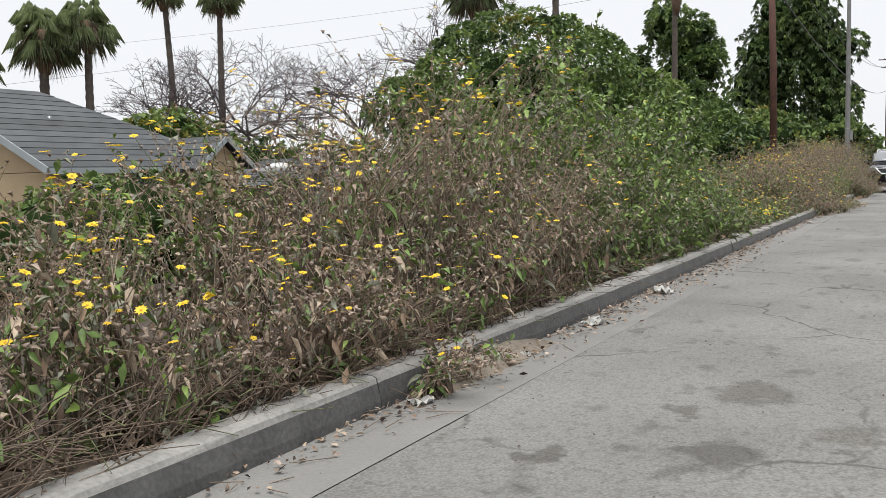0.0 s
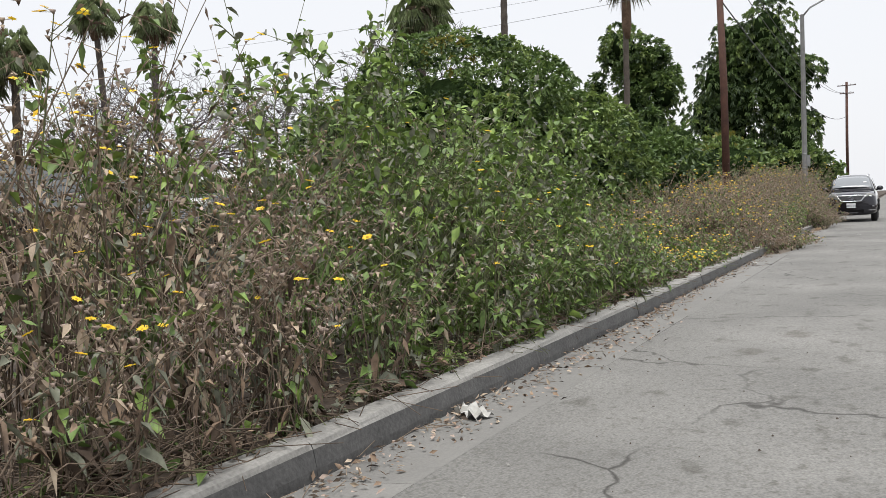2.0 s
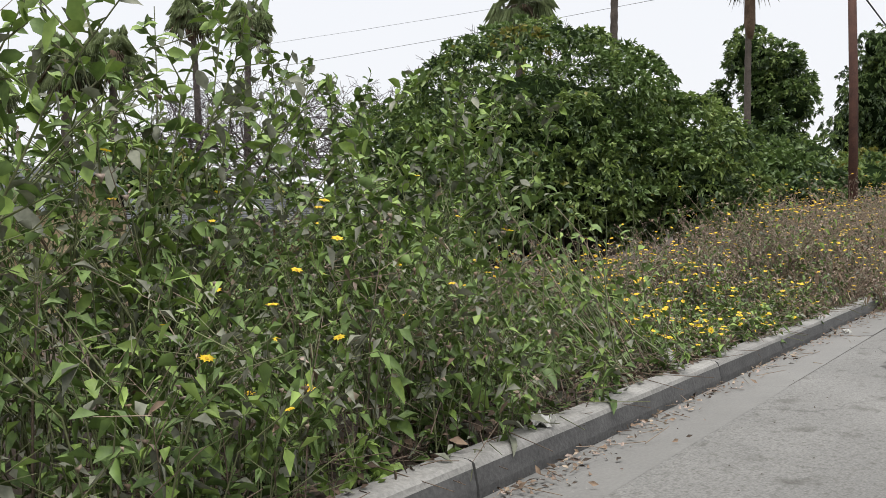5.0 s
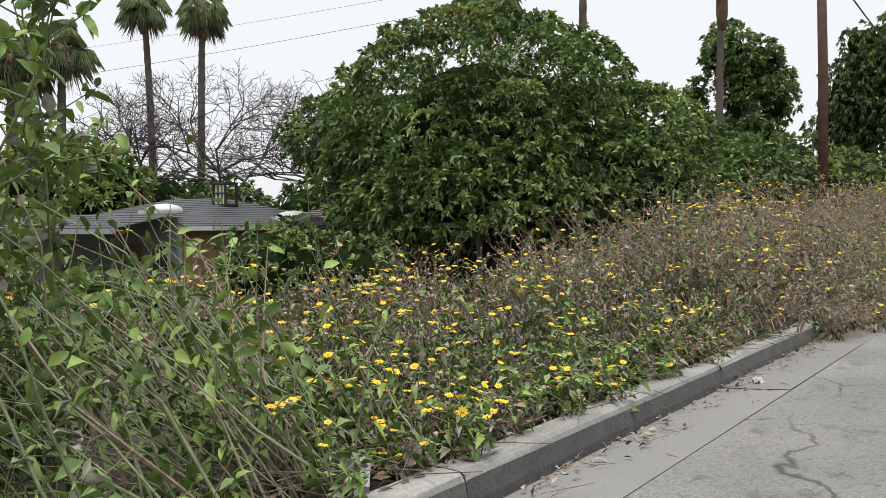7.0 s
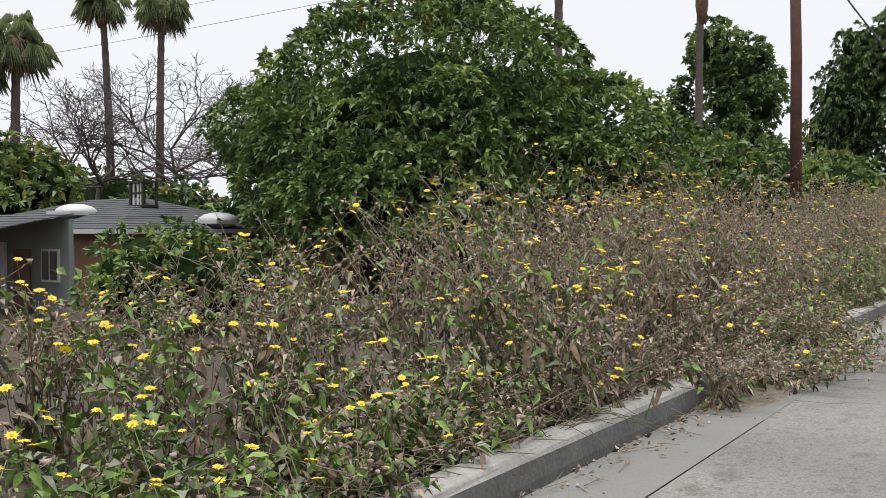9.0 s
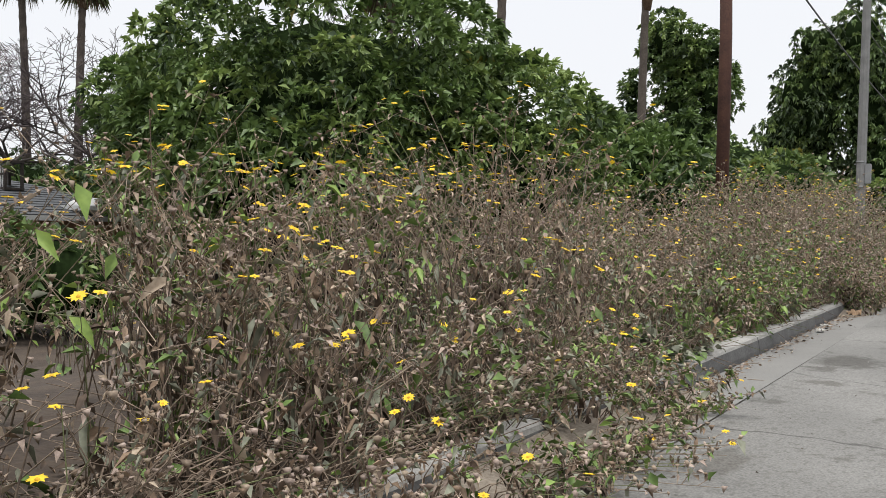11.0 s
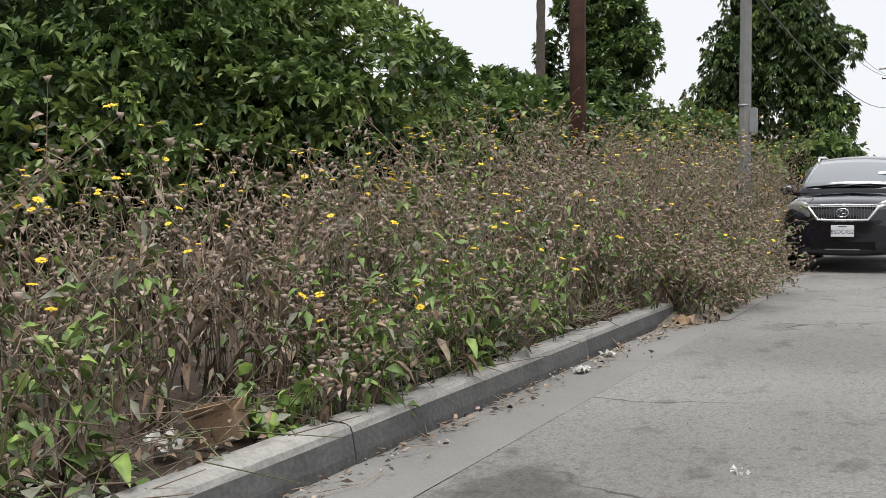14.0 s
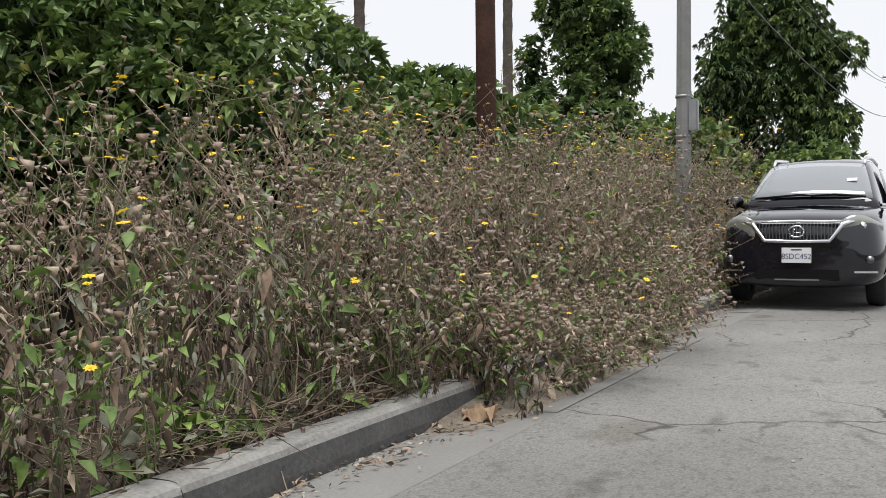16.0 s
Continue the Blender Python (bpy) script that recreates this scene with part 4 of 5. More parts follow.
def house_grey():
    """Cream house: gable end to the south, eave along the east side, small east-facing gable."""
    root = tagged(new("house"), "cream stucco house with a grey shingled roof and pale fascia", "house")
    gz, ez, rz = -1.3, 1.85, 4.85
    x0, x1, xr, y0, y1 = -35.0, -24.2, -29.6, 19.0, 27.2
    box("wall", (x1 - x0, y1 - y0, ez - gz - 0.12), ((x0 + x1) / 2, (y0 + y1) / 2, (ez + gz) / 2 - 0.06), CREAM, root, 0.02)
    link_mesh("gable_wall", [(x0, y0 + 0.02, ez - 0.1), (x1, y0 + 0.02, ez - 0.1), (xr, y0 + 0.02, rz - 0.1), (x0, y0 + 0.3, ez - 0.1), (x1, y0 + 0.3, ez - 0.1), (xr, y0 + 0.3, rz - 0.1)], [(0, 1, 2), (5, 4, 3), (0, 2, 5, 3), (1, 4, 5, 2)], [CREAM], parent=root)
    ea, wa = x1 + 0.6, x0 - 0.6
    roof_plane(root, (ea, y0 - 0.5, ez), (ea, y1 + 0.5, ez), (xr, y1 - 4.2, rz), (xr, y0 - 0.5, rz), SHINGLE[0])
    roof_plane(root, (wa, y0 - 0.5, ez), (wa, y1 + 0.5, ez), (xr, y1 - 4.2, rz), (xr, y0 - 0.5, rz), SHINGLE[0])
    roof_plane(root, (wa, y1 + 0.5, ez), (ea, y1 + 0.5, ez), (xr, y1 - 4.2, rz), (xr, y1 - 4.2, rz), SHINGLE[0])
    box("fascia", (0.05, y1 - y0 + 1, 0.2), (ea + 0.03, (y0 + y1) / 2, ez - 0.1), FASCIA, root, 0.01)
    for sx in (ea, wa):
        a, b = Vector((sx, y0 - 0.53, ez - 0.1)), Vector((xr, y0 - 0.53, rz - 0.1))
        m, d = (a + b) / 2, b - a
        box("rake_board", (d.length, 0.05, 0.24), m, FASCIA, root, 0.01, (0, -math.degrees(math.atan2(d.z, d.x)), 0))
    # small gable towards the road
    gx, gy, gr = -23.0, 25.4, 2.95
    box("wall", (1.6, 2.6, 3.0), (gx - 0.85, gy, gz + 1.5), CREAM, root, 0.02)
    link_mesh("gable_wall", [(gx, gy - 1.3, 1.7), (gx, gy + 1.3, 1.7), (gx, gy, gr - 0.1), (gx - 3, gy - 1.3, 1.7), (gx - 3, gy + 1.3, 1.7), (gx - 3, gy, gr - 0.1)], [(0, 1, 2), (3, 5, 4), (0, 2, 5, 3), (1, 4, 5, 2)], [CREAM], parent=root)
    for s in (-1, 1):
        roof_plane(root, (gx + 0.35, gy + s * 1.6, 1.75), (gx - 3.6, gy + s * 1.6, 1.75), (gx - 3.6, gy, gr), (gx + 0.35, gy, gr), SHINGLE[0], 5)
        a, b = Vector((gx + 0.38, gy + s * 1.65, 1.65)), Vector((gx + 0.38, gy, gr - 0.08))
        d = b - a
        box("rake_board", (0.05, d.length, 0.2), (a + b) / 2, FASCIA, root, 0.01, (math.degrees(math.atan2(d.z, d.y)), 0, 0))
    window(root, (x1 + 0.03, 20.6, 0.95), 1.7, 1.2)
    window(root, (x1 + 0.03, 23.0, 0.95), 1.0, 1.2)
    tube("roof_vent", [(-27.2, 21.5, 3.1), (-27.2, 21.5, 3.75)], [0.07, 0.07], GALV, 8, root)
    tube("roof_vent", [(-28.2, 22.4, 3.6), (-28.2, 22.4, 4.15)], [0.05, 0.05], GALV, 8, root)


def hip_house(label, x0, x1, y0, y1, gz, ez, rz, wall, shingle, over=0.5):
    root = tagged(new("house"), label, "house")
    box("wall", (x1 - x0, y1 - y0, ez - gz - 0.1), ((x0 + x1) / 2, (y0 + y1) / 2, (ez + gz) / 2 - 0.05), wall, root, 0.02)
    X0, X1, Y0, Y1 = x0 - over, x1 + over, y0 - over, y1 + over
    h = min(X1 - X0, Y1 - Y0) / 2
    if X1 - X0 > Y1 - Y0:
        p, q = (X0 + h, (Y0 + Y1) / 2, rz), (X1 - h, (Y0 + Y1) / 2, rz)
        south, north, east, west = (p, q), (p, q), (q, q), (p, p)
    else:
        p, q = ((X0 + X1) / 2, Y0 + h, rz), ((X0 + X1) / 2, Y1 - h, rz)
        south, north, east, west = (p, p), (q, q), (p, q), (p, q)
    roof_plane(root, (X0, Y0, ez), (X1, Y0, ez), south[1], south[0], shingle)
    roof_plane(root, (X0, Y1, ez), (X1, Y1, ez), north[1], north[0], shingle)
    roof_plane(root, (X1, Y0, ez), (X1, Y1, ez), east[1], east[0], shingle)
    roof_plane(root, (X0, Y0, ez), (X0, Y1, ez), west[1], west[0], shingle)
    box("fascia", (X1 - X0, 0.05, 0.16), ((X0 + X1) / 2, Y0 - 0.03, ez - 0.08), WHITE, root, 0.01)
    box("fascia", (0.05, Y1 - Y0, 0.16), (X1 + 0.03, (Y0 + Y1) / 2, ez - 0.08), WHITE, root, 0.01)
    return root


house_grey()
hb = hip_house("low orange-tan house with a dark roof, skylights and a roof vent", -37, -26.2, 37.0, 44.5, -1.3, 1.3, 2.5, TAN, SHINGLE[2])
window(hb, (-29.5, 36.97, 0.2), 1.5, 1.1, "y")
window(hb, (-26.17, 39.5, 0.2), 1.5, 1.1)
hc = hip_house("low brown-roofed house half hidden by a tree", -30, -22.4, 46.0, 53.0, -1.3, 1.75, 3.1, TAN, SHINGLE[1])


def roof_dome(at):
    bm = bmesh.new()
    bmesh.ops.create_uvsphere(bm, u_segments=14, v_segments=8, radius=1)
    bmesh.ops.scale(bm, vec=(0.75, 0.75, 0.3), verts=bm.verts)
    s = tagged(from_bm("skylight", bm, [WHITE], True), "white domed skylight on a dark roof", "skylight", "skylights")
    s.location = at
    c = box("kerb_frame", (1.5, 1.5, 0.16), (0, 0, -0.06), WHITE, s, 0.02)


roof_dome((-30.6, 38.3, 1.95))
roof_dome((-26.2, 41.2, 1.62))


def vent_frame(at):
    root = tagged(new("roof_vent_frame"), "small black metal frame with white slats on a roof", "roof vent")
    root.location = at
    for sx in (-0.36, 0.36):
        for sy in (-0.3, 0.3):
            box("post", (0.09, 0.09, 1.0), (sx, sy, 0.5), DARKWOOD, root)
    for z in (0.06, 0.96):
        box("rail", (0.85, 0.72, 0.09), (0, 0, z), DARKWOOD, root)
    for sx in (-0.22, 0.02, 0.22):
        box("slat", (0.1, 0.03, 0.8), (sx, -0.26, 0.5), WHITE, root, 0.005)
    box("cross_bar", (0.7, 0.06, 0.07), (0, -0.27, 0.55), DARKWOOD, root)


vent_frame((-28.8, 39.9, 2.1))


def porch(label, x0, x1, y0, y1, z, wall):
    """Open lean-to: sloping roof on posts, back wall with a door and window."""
    root = tagged(new("porch"), label, "porch")
    roof_plane(root, (x0, y0, z), (x1, y0, z), (x1, y1, z + 0.5), (x0, y1, z + 0.5), SHINGLE[2], 6)
    box("fascia", (x1 - x0, 0.05, 0.18), ((x0 + x1) / 2, y0 - 0.03, z - 0.09), FASCIA, root)
    for i in range(4):
        x = x0 + 0.2 + (x1 - x0 - 0.4) * i / 3
        box("post", (0.14, 0.14, z + 1.2), (x, y0 + 0.15, (z - 1.3) / 2 - 0.03), DARKWOOD, root)
    box("back_wall", (x1 - x0, 0.15, z + 1.6), ((x0 + x1) / 2, y1 - 0.1, (z - 1.3) / 2 + 0.2), wall, root)
    box("door", (0.9, 0.06, 2.0), (x1 - 2.4, y1 - 0.2, -0.3), material("red_brown_door", (0.138, 0.055, 0.034), (0.083, 0.034, 0.021), 2, 0.6, 0.1), root)
    box("white_post", (0.25, 0.1, 2.2), (x1 - 3.4, y1 - 0.22, -0.2), WHITE, root)
    window(root, (x1 - 0.9, y1 - 0.2, 0.2), 0.9, 1.0, "y")
    return root


porch("grey-green lean-to porch with dark posts and a red door", -33.5, -24.6, 31.6, 34.2, 1.25, GREENWALL)
porch("dark open carport with a white roof edge", -22.0, -15.8, 40.5, 44.5, 1.35, DARKWOOD)


# ---- tall shrubs on the verge ----
def tall_shrub(at, h, stems, seed):
    """Long leafy shoots from one base, with side shoots; ovate green leaves."""
    rs = np.random.RandomState(seed)
    np.random.seed(seed)
    root = tagged(new("tall_shrub"), "tall leafy green shrub shoots rising behind the kerb", "shrub", "shrubs on the verge")
    root.location = (at[0], at[1], float(earth(at[0], at[1])) - 0.04)
    W, F = Batch(), Batch()
    for s in range(stems):
        n = 7
        lean = rs.normal(0, 0.17, 2) * h
        hh = h * rs.uniform(0.62, 1.05)
        t = np.linspace(0, 1, n)[:, None]
        path = np.concatenate([lean[None] * t ** 1.6 + rs.normal(0, 0.025, (n, 2)) * t + rs.normal(0, 0.08, 2), hh * t], 1)
        W.tubes(path[:-1], path[1:], 0.011 * (1 - 0.75 * t[:-1, 0]), 0.011 * (1 - 0.75 * t[1:, 0]), np.zeros(n - 1, int))
        k = 12
        bt = rs.uniform(0.5 if at[1] > 14 else 0.25, 0.95, k)
        a = np.stack([np.interp(bt, t[:, 0], path[:, q]) for q in range(3)], 1)
        d = unit(rs.normal(0, 1, (k, 3)) * [1, 1, 0.3] + [0, 0, 0.8])
        b = a + d * (rs.uniform(0.15, 0.5, k) * (1.15 - bt * 0.7))[:, None]
        W.tubes(a, b, 0.005, 0.0025, np.zeros(k, int))
        q = 95
        lt = rs.beta(3.4 if at[1] > 14 else 1.6, 1.0, q)
        p = np.stack([np.interp(lt, t[:, 0], path[:, w]) for w in range(3)], 1)
        j = rs.randint(0, k, q)
        tw = rs.rand(q) < 0.68
        p = np.where(tw[:, None], a[j] + (b[j] - a[j]) * rs.uniform(0.25, 1.05, q)[:, None], p)
        dirs = rs.normal(0, 0.8, (q, 3)) + [0, 0, 0.35]
        L = rs.uniform(0.06, 0.14, q) * (1.15 - 0.35 * lt)
        F.leaves(p, dirs, L, L * 0.5, rs.choice([0, 0, 1, 1, 2], q), 0.15, 0.2, long=True)
    W.make("stems", [STEM_GREEN], root)
    F.make("leaves", [LEAF_GREEN, LEAF_LIME, LEAF_GREY], root)


for k, (x, y, h, s) in enumerate([(-3.7, 7.7, 2.1, 3), (-4.3, 8.4, 2.5, 3), (-3.6, 9.2, 2.5, 4), (-4.5, 9.8, 2.9, 4), (-3.5, 10.3, 2.5, 6), (-4.1, 11.0, 3.0, 9), (-3.4, 11.6, 2.6, 8), (-4.6, 12.0, 3.1, 9), (-3.8, 12.7, 2.8, 8),
                                  (-4.3, 13.4, 2.8, 8), (-3.5, 14.2, 1.7, 6), (-4.5, 14.8, 2.2, 6), (-3.7, 15.4, 2.4, 5), (-4.3, 15.9, 2.6, 6), (-3.9, 16.3, 2.4, 3), (-5.3, 15.4, 2.7, 6), (-5.6, 17.0, 2.0, 4), (-5.2, 10.8, 3.0, 6), (-5.4, 13.0, 2.6, 6)]):
    tall_shrub((x, y), h, s, 200 + k)


STALK = material("pale_green_stalk", (0.250, 0.285, 0.150), (0.110, 0.130, 0.065), 5, 0.75, 0, 30)


def leaning_stalks(at, n, seed, spread, label):
    """Long bare stalks fanning back from the kerb, bowed by their own weight, with a few leaves at their ends."""
    rs = np.random.RandomState(seed)
    np.random.seed(seed)
    root = tagged(new("fallen_stalks"), label, "stalks")
    root.location = (at[0], at[1], 0.06)
    B = Batch()
    a = np.stack([rs.normal(0, spread[0], n), rs.normal(0, spread[1], n), np.zeros(n)], 1)
    d = unit(np.stack([rs.normal(-0.5, 0.3, n), rs.normal(-0.3, 0.3, n), rs.uniform(0.3, 1.3, n)], 1))
    ln = rs.uniform(0.5, 1.75, (n, 1))
    m = rs.choice([0, 0, 0, 1, 2], n)
    r = rs.uniform(0.004, 0.011, n)
    p = a
    for k in range(4):
        q = p + unit(d + rs.normal(0, 0.13, (n, 3))) * ln / 4
        q[:, 2] = np.maximum(q[:, 2], 0.05)
        B.tubes(p, q, r * (1 - 0.18 * k), r * (0.82 - 0.18 * k), m)
        if k > 1:
            i = np.repeat(np.arange(n), 3)
            L = rs.uniform(0.05, 0.11, len(i))
            B.leaves(p[i] + (q - p)[i] * rs.rand(len(i), 1), rs.normal(0, 0.9, (len(i), 3)) + [0, 0, 0.3], L, L * 0.45, rs.choice([3, 3, 4], len(i)), 0.15, 0.2, long=True)
        p, d = q, d + [0, 0, -0.13]
    B.make("stalks", [STALK, STEM_GREEN, STEM_DRY, LEAF_GREEN, LEAF_LIME], root)


leaning_stalks((-3.1, 16.75), 150, 3, (0.18, 0.35), "long pale green stalks leaning back over the verge")
leaning_stalks((-3.6, 15.7), 70, 4, (0.4, 0.5), "thicket of pale bare stalks under leafy shoots")


def broadleaf_weed(at, size, seed):
    """A rosette of broad bright leaves on short stems."""
    rs = np.random.RandomState(seed)
    np.random.seed(seed)
    root = tagged(new("broadleaf_weed"), "low broad-leaved bright green weed at the kerb", "weed", "bright green weeds at the kerb")
    root.location = (at[0], at[1], 0.08)
    B = Batch()
    n = 11
    d = unit(rs.normal(0, 1, (n, 3)) * [1, 1, 0.2] + [0, 0, 0.9])
    tip = d * rs.uniform(0.35, 0.95, (n, 1)) * size
    B.tubes(np.zeros((n, 3)), tip, 0.006, 0.004, np.zeros(n, int))
    i = np.repeat(np.arange(n), 9)
    p = tip[i] * rs.uniform(0.45, 1.0, (len(i), 1))
    L = rs.uniform(0.06, 0.13, len(i)) * size / 0.45
    B.leaves(p, rs.normal(0, 0.9, (len(i), 3)) + [0.2, -0.1, 0.3], L, L * 0.55, rs.choice([1, 1, 2], len(i)), 0.12, 0.25, long=True)
    B.make("leaves", [STEM_GREEN, LEAF_LIME, LEAF_GREEN], root)


for k, (x, y, s) in enumerate([(-2.95, 18.9, 0.42), (-3.1, 19.5, 0.5), (-2.9, 20.2, 0.4), (-3.15, 20.9, 0.4), (-2.85, 10.9, 0.4), (-2.9, 13.2, 0.35), (-3.1, 16.2, 0.4), (-3.0, 32.8, 0.5), (-3.2, 33.6, 0.5), (-3.0, 31.2, 0.4), (-3.1, 35.0, 0.4), (-2.95, 9.6, 0.35)]):
    broadleaf_weed((x, y), s, 300 + k)


def ground_cover():
    """A mat of small round leaves creeping to the kerb's edge."""
    rs = np.random.RandomState(9)
    np.random.seed(9)
    B = Batch()
    n = 2600
    x, y = rs.uniform(-3.7, KERB_X - 0.02, n), rs.normal(29.05, 0.5, n)
    z = 0.14 + 0.2 * rs.rand(n) * (0.5 + 0.5 * np.sin(x * 9) * np.sin(y * 7)) + 0.12 * step(-2.8, -3.4, x)
    L = rs.uniform(0.045, 0.095, n)
    B.leaves(np.stack([x, y, z], 1), rs.normal(0, 1, (n, 3)) * [1, 1, 0.3], L, L * 0.85, rs.choice([0, 0, 0, 2], n), 0.1, 0.2, long=True)
    tagged(B.make("ground_cover", [LEAF_GREY, LEAF_LIME, LEAF_GREEN]), "creeping mat of small grey-green round leaves by the kerb", "ground cover", kind="stuff")


ground_cover()


# ---- parked car ----
PAINT = plain("black_car_paint", (0.006, 0.006, 0.011), 0.07, 0.0, 0.8)
PAINT.node_tree.nodes["Principled BSDF"].inputs["Specular IOR Level"].default_value = 0.35
CHROME = plain("chrome", (0.75, 0.76, 0.78), 0.15, 1.0)
TYRE = material("tyre_rubber", (0.024, 0.024, 0.024), (0.014, 0.014, 0.014), 20, 0.85, 0.2)
BLACK = plain("black_trim", (0.006, 0.006, 0.006), 0.7)
BLACK.node_tree.nodes["Principled BSDF"].inputs["Specular IOR Level"].default_value = 0.15
# Grey-blue base puts the sky's reflection and the pale cabin into the glass.
SCREEN = plain("windscreen_glass", (0.19, 0.205, 0.215), 0.04, 0.0, 1.0)
SLAT = plain("dark_chrome", (0.2, 0.2, 0.21), 0.3, 1.0)
LENS = plain("lamp_lens", (0.26, 0.26, 0.24), 0.1, 0.0, 1.0)
PLATE = plain("plate_white", (0.75, 0.75, 0.74), 0.5)
INK = plain("plate_blue_ink", (0.03, 0.04, 0.12), 0.6)


def car(at):
    """Black SUV; local +y runs from the nose to the tail, z from the road."""
    root = tagged(new("parked_car"), "glossy black SUV parked by the kerb, chrome grille", "car")
    root.location, root.scale = at, (1, 1, 1.09)

    def loft(name, sections, mat, closed_ends=True):
        bm = bmesh.new()
        rings = []
        for y, half in sections:
            pts = [(-x, y, z) for x, z in half] + [(x, y, z) for x, z in reversed(half)]
            rings.append([bm.verts.new(p) for p in pts])
        n = len(rings[0])
        for a, b in zip(rings, rings[1:]):
            for i in range(n):
                j = (i + 1) % n
                bm.faces.new((a[i], a[j], b[j], b[i]))
        if closed_ends:
            bm.faces.new(rings[0][::-1])
            bm.faces.new(rings[-1])
        bmesh.ops.recalc_face_normals(bm, faces=bm.faces)
        ob = from_bm(name, bm, [mat], True, root)
        mod = ob.modifiers.new("smooth", "SUBSURF")
        mod.levels = mod.render_levels = 2
        return ob

    def sec(w, zb, zs, zt):
        return [(w * 0.8, zb), (w * 0.97, zb + 0.1), (w, zb + 0.28), (w * 0.99, (zb + zs) / 2 + 0.12), (w * 0.95, zs), (w * 0.84, zt - 0.015), (w * 0.45, zt + 0.012), (0.02, zt + 0.02)]

    loft("body", [(0.0, sec(0.6, 0.3, 0.76, 0.86)), (0.02, sec(0.68, 0.26, 0.8, 0.92)), (0.1, sec(0.84, 0.23, 0.86, 0.99)), (0.28, sec(0.93, 0.22, 0.93, 1.04)), (0.6, sec(0.95, 0.22, 0.99, 1.09)), (1.15, sec(0.95, 0.22, 1.04, 1.17)),
                  (2.0, sec(0.945, 0.22, 1.07, 1.17)), (3.4, sec(0.945, 0.22, 1.08, 1.17)), (4.3, sec(0.93, 0.24, 1.08, 1.15)), (4.65, sec(0.86, 0.3, 1.02, 1.1)), (4.74, sec(0.74, 0.36, 0.95, 1.02))], PAINT)

    def cab(w0, w1, z0, z1):
        return [(w0 * 0.97, z0 - 0.06), (w0, z0), (w0 * 0.5 + w1 * 0.5, (z0 + z1) / 2), (w1, z1 - 0.05), (w1 * 0.9, z1 - 0.008), (w1 * 0.5, z1 + 0.018), (0.02, z1 + 0.024)]

    loft("cabin", [(1.02, cab(0.8, 0.76, 1.1, 1.19)), (1.12, cab(0.83, 0.76, 1.12, 1.25)), (1.5, cab(0.85, 0.71, 1.12, 1.46)), (1.95, cab(0.86, 0.65, 1.12, 1.66)), (2.2, cab(0.87, 0.64, 1.12, 1.71)), (3.0, cab(0.87, 0.64, 1.12, 1.74)), (4.0, cab(0.84, 0.62, 1.12, 1.68)), (4.4, cab(0.8, 0.6, 1.1, 1.45)), (4.6, cab(0.76, 0.62, 1.08, 1.18))], PAINT)

    # windscreen: a curved sheet just proud of the cabin's slope
    def sheet(name, rows, mat, thick=0.006):
        k = len(rows[0])
        vs = [p for row in rows for p in row]
        fs = [(j * k + i, j * k + i + 1, (j + 1) * k + i + 1, (j + 1) * k + i) for j in range(len(rows) - 1) for i in range(k - 1)]
        ob = link_mesh(name, vs, fs, [mat], smooth=True, parent=root)
        mod = ob.modifiers.new("thick", "SOLIDIFY")
        mod.thickness = thick
        return ob

    rows = []
    for v in range(7):
        t = v / 6
        w = 0.735 * (1 - t) + 0.575 * t
        rows.append([(w * u, 1.07 + 0.82 * t + 0.1 * u * u * (1 - 0.4 * t) - 0.055, 1.245 + 0.425 * t - 0.03 * u * u + 0.03 * math.sin(3.14 * t)) for u in [q / 8 for q in range(-8, 9)]])
    sheet("windscreen", rows, SCREEN)
    tube("wiper", [(-0.66, 1.04, 1.23), (-0.1, 1.03, 1.265), (0.02, 1.03, 1.25)], [0.012, 0.014, 0.012], BLACK, 6, root)
    tube("wiper", [(0.02, 1.02, 1.25), (0.3, 1.03, 1.262), (0.66, 1.05, 1.23)], [0.012, 0.014, 0.012], BLACK, 6, root)
    box("inspection_sticker", (0.12, 0.004, 0.07), (0.47, 1.38, 1.44), PLATE, root, 0, (-62, 0, 0))
    for s in (-1, 1):
        sheet("side_window", [[(s * 0.875, y, 1.17) for y in (1.75, 2.6, 3.4, 4.0)], [(s * 0.73, y, 1.58) for y in (2.2, 2.7, 3.4, 3.8)]], SCREEN)
        tube("roof_rail", [(s * 0.57, 1.92, 1.645), (s * 0.58, 2.12, 1.72), (s * 0.58, 3.0, 1.755), (s * 0.58, 3.9, 1.72), (s * 0.57, 4.0, 1.66)], [0.02, 0.022, 0.02, 0.022, 0.018], CHROME, 8, root)
        # mirror
        bm = bmesh.new()
        bmesh.ops.create_uvsphere(bm, u_segments=14, v_segments=10, radius=1)
        bmesh.ops.scale(bm, vec=(0.125, 0.075, 0.085), verts=bm.verts)
        mir = from_bm("wing_mirror", bm, [PAINT], True, root)
        mir.location = (s * 1.02, 1.5, 1.2)
        tube("mirror_stalk", [(s * 0.86, 1.5, 1.13), (s * 0.98, 1.5, 1.17)], [0.03, 0.03], BLACK, 8, root)
        # headlamp: swept lens following the corner
        lamp = []
        for v in range(4):
            t = v / 3
            lamp.append([(s * (0.47 + 0.43 * u), 0.015 + 0.06 * u + 0.27 * u ** 2.4, 0.795 + 0.06 * u + t * (0.06 + 0.15 * math.sin(3.14 * min(1, u * 0.75 + 0.25)))) for u in [q / 7 for q in range(8)]])
        hl = sheet("headlamp", lamp, LENS, 0.02)
        tube("headlamp_bulb", [(s * 0.7, 0.12, 0.905), (s * 0.7, 0.092, 0.905)], [0.035, 0.045], CHROME, 12, root)
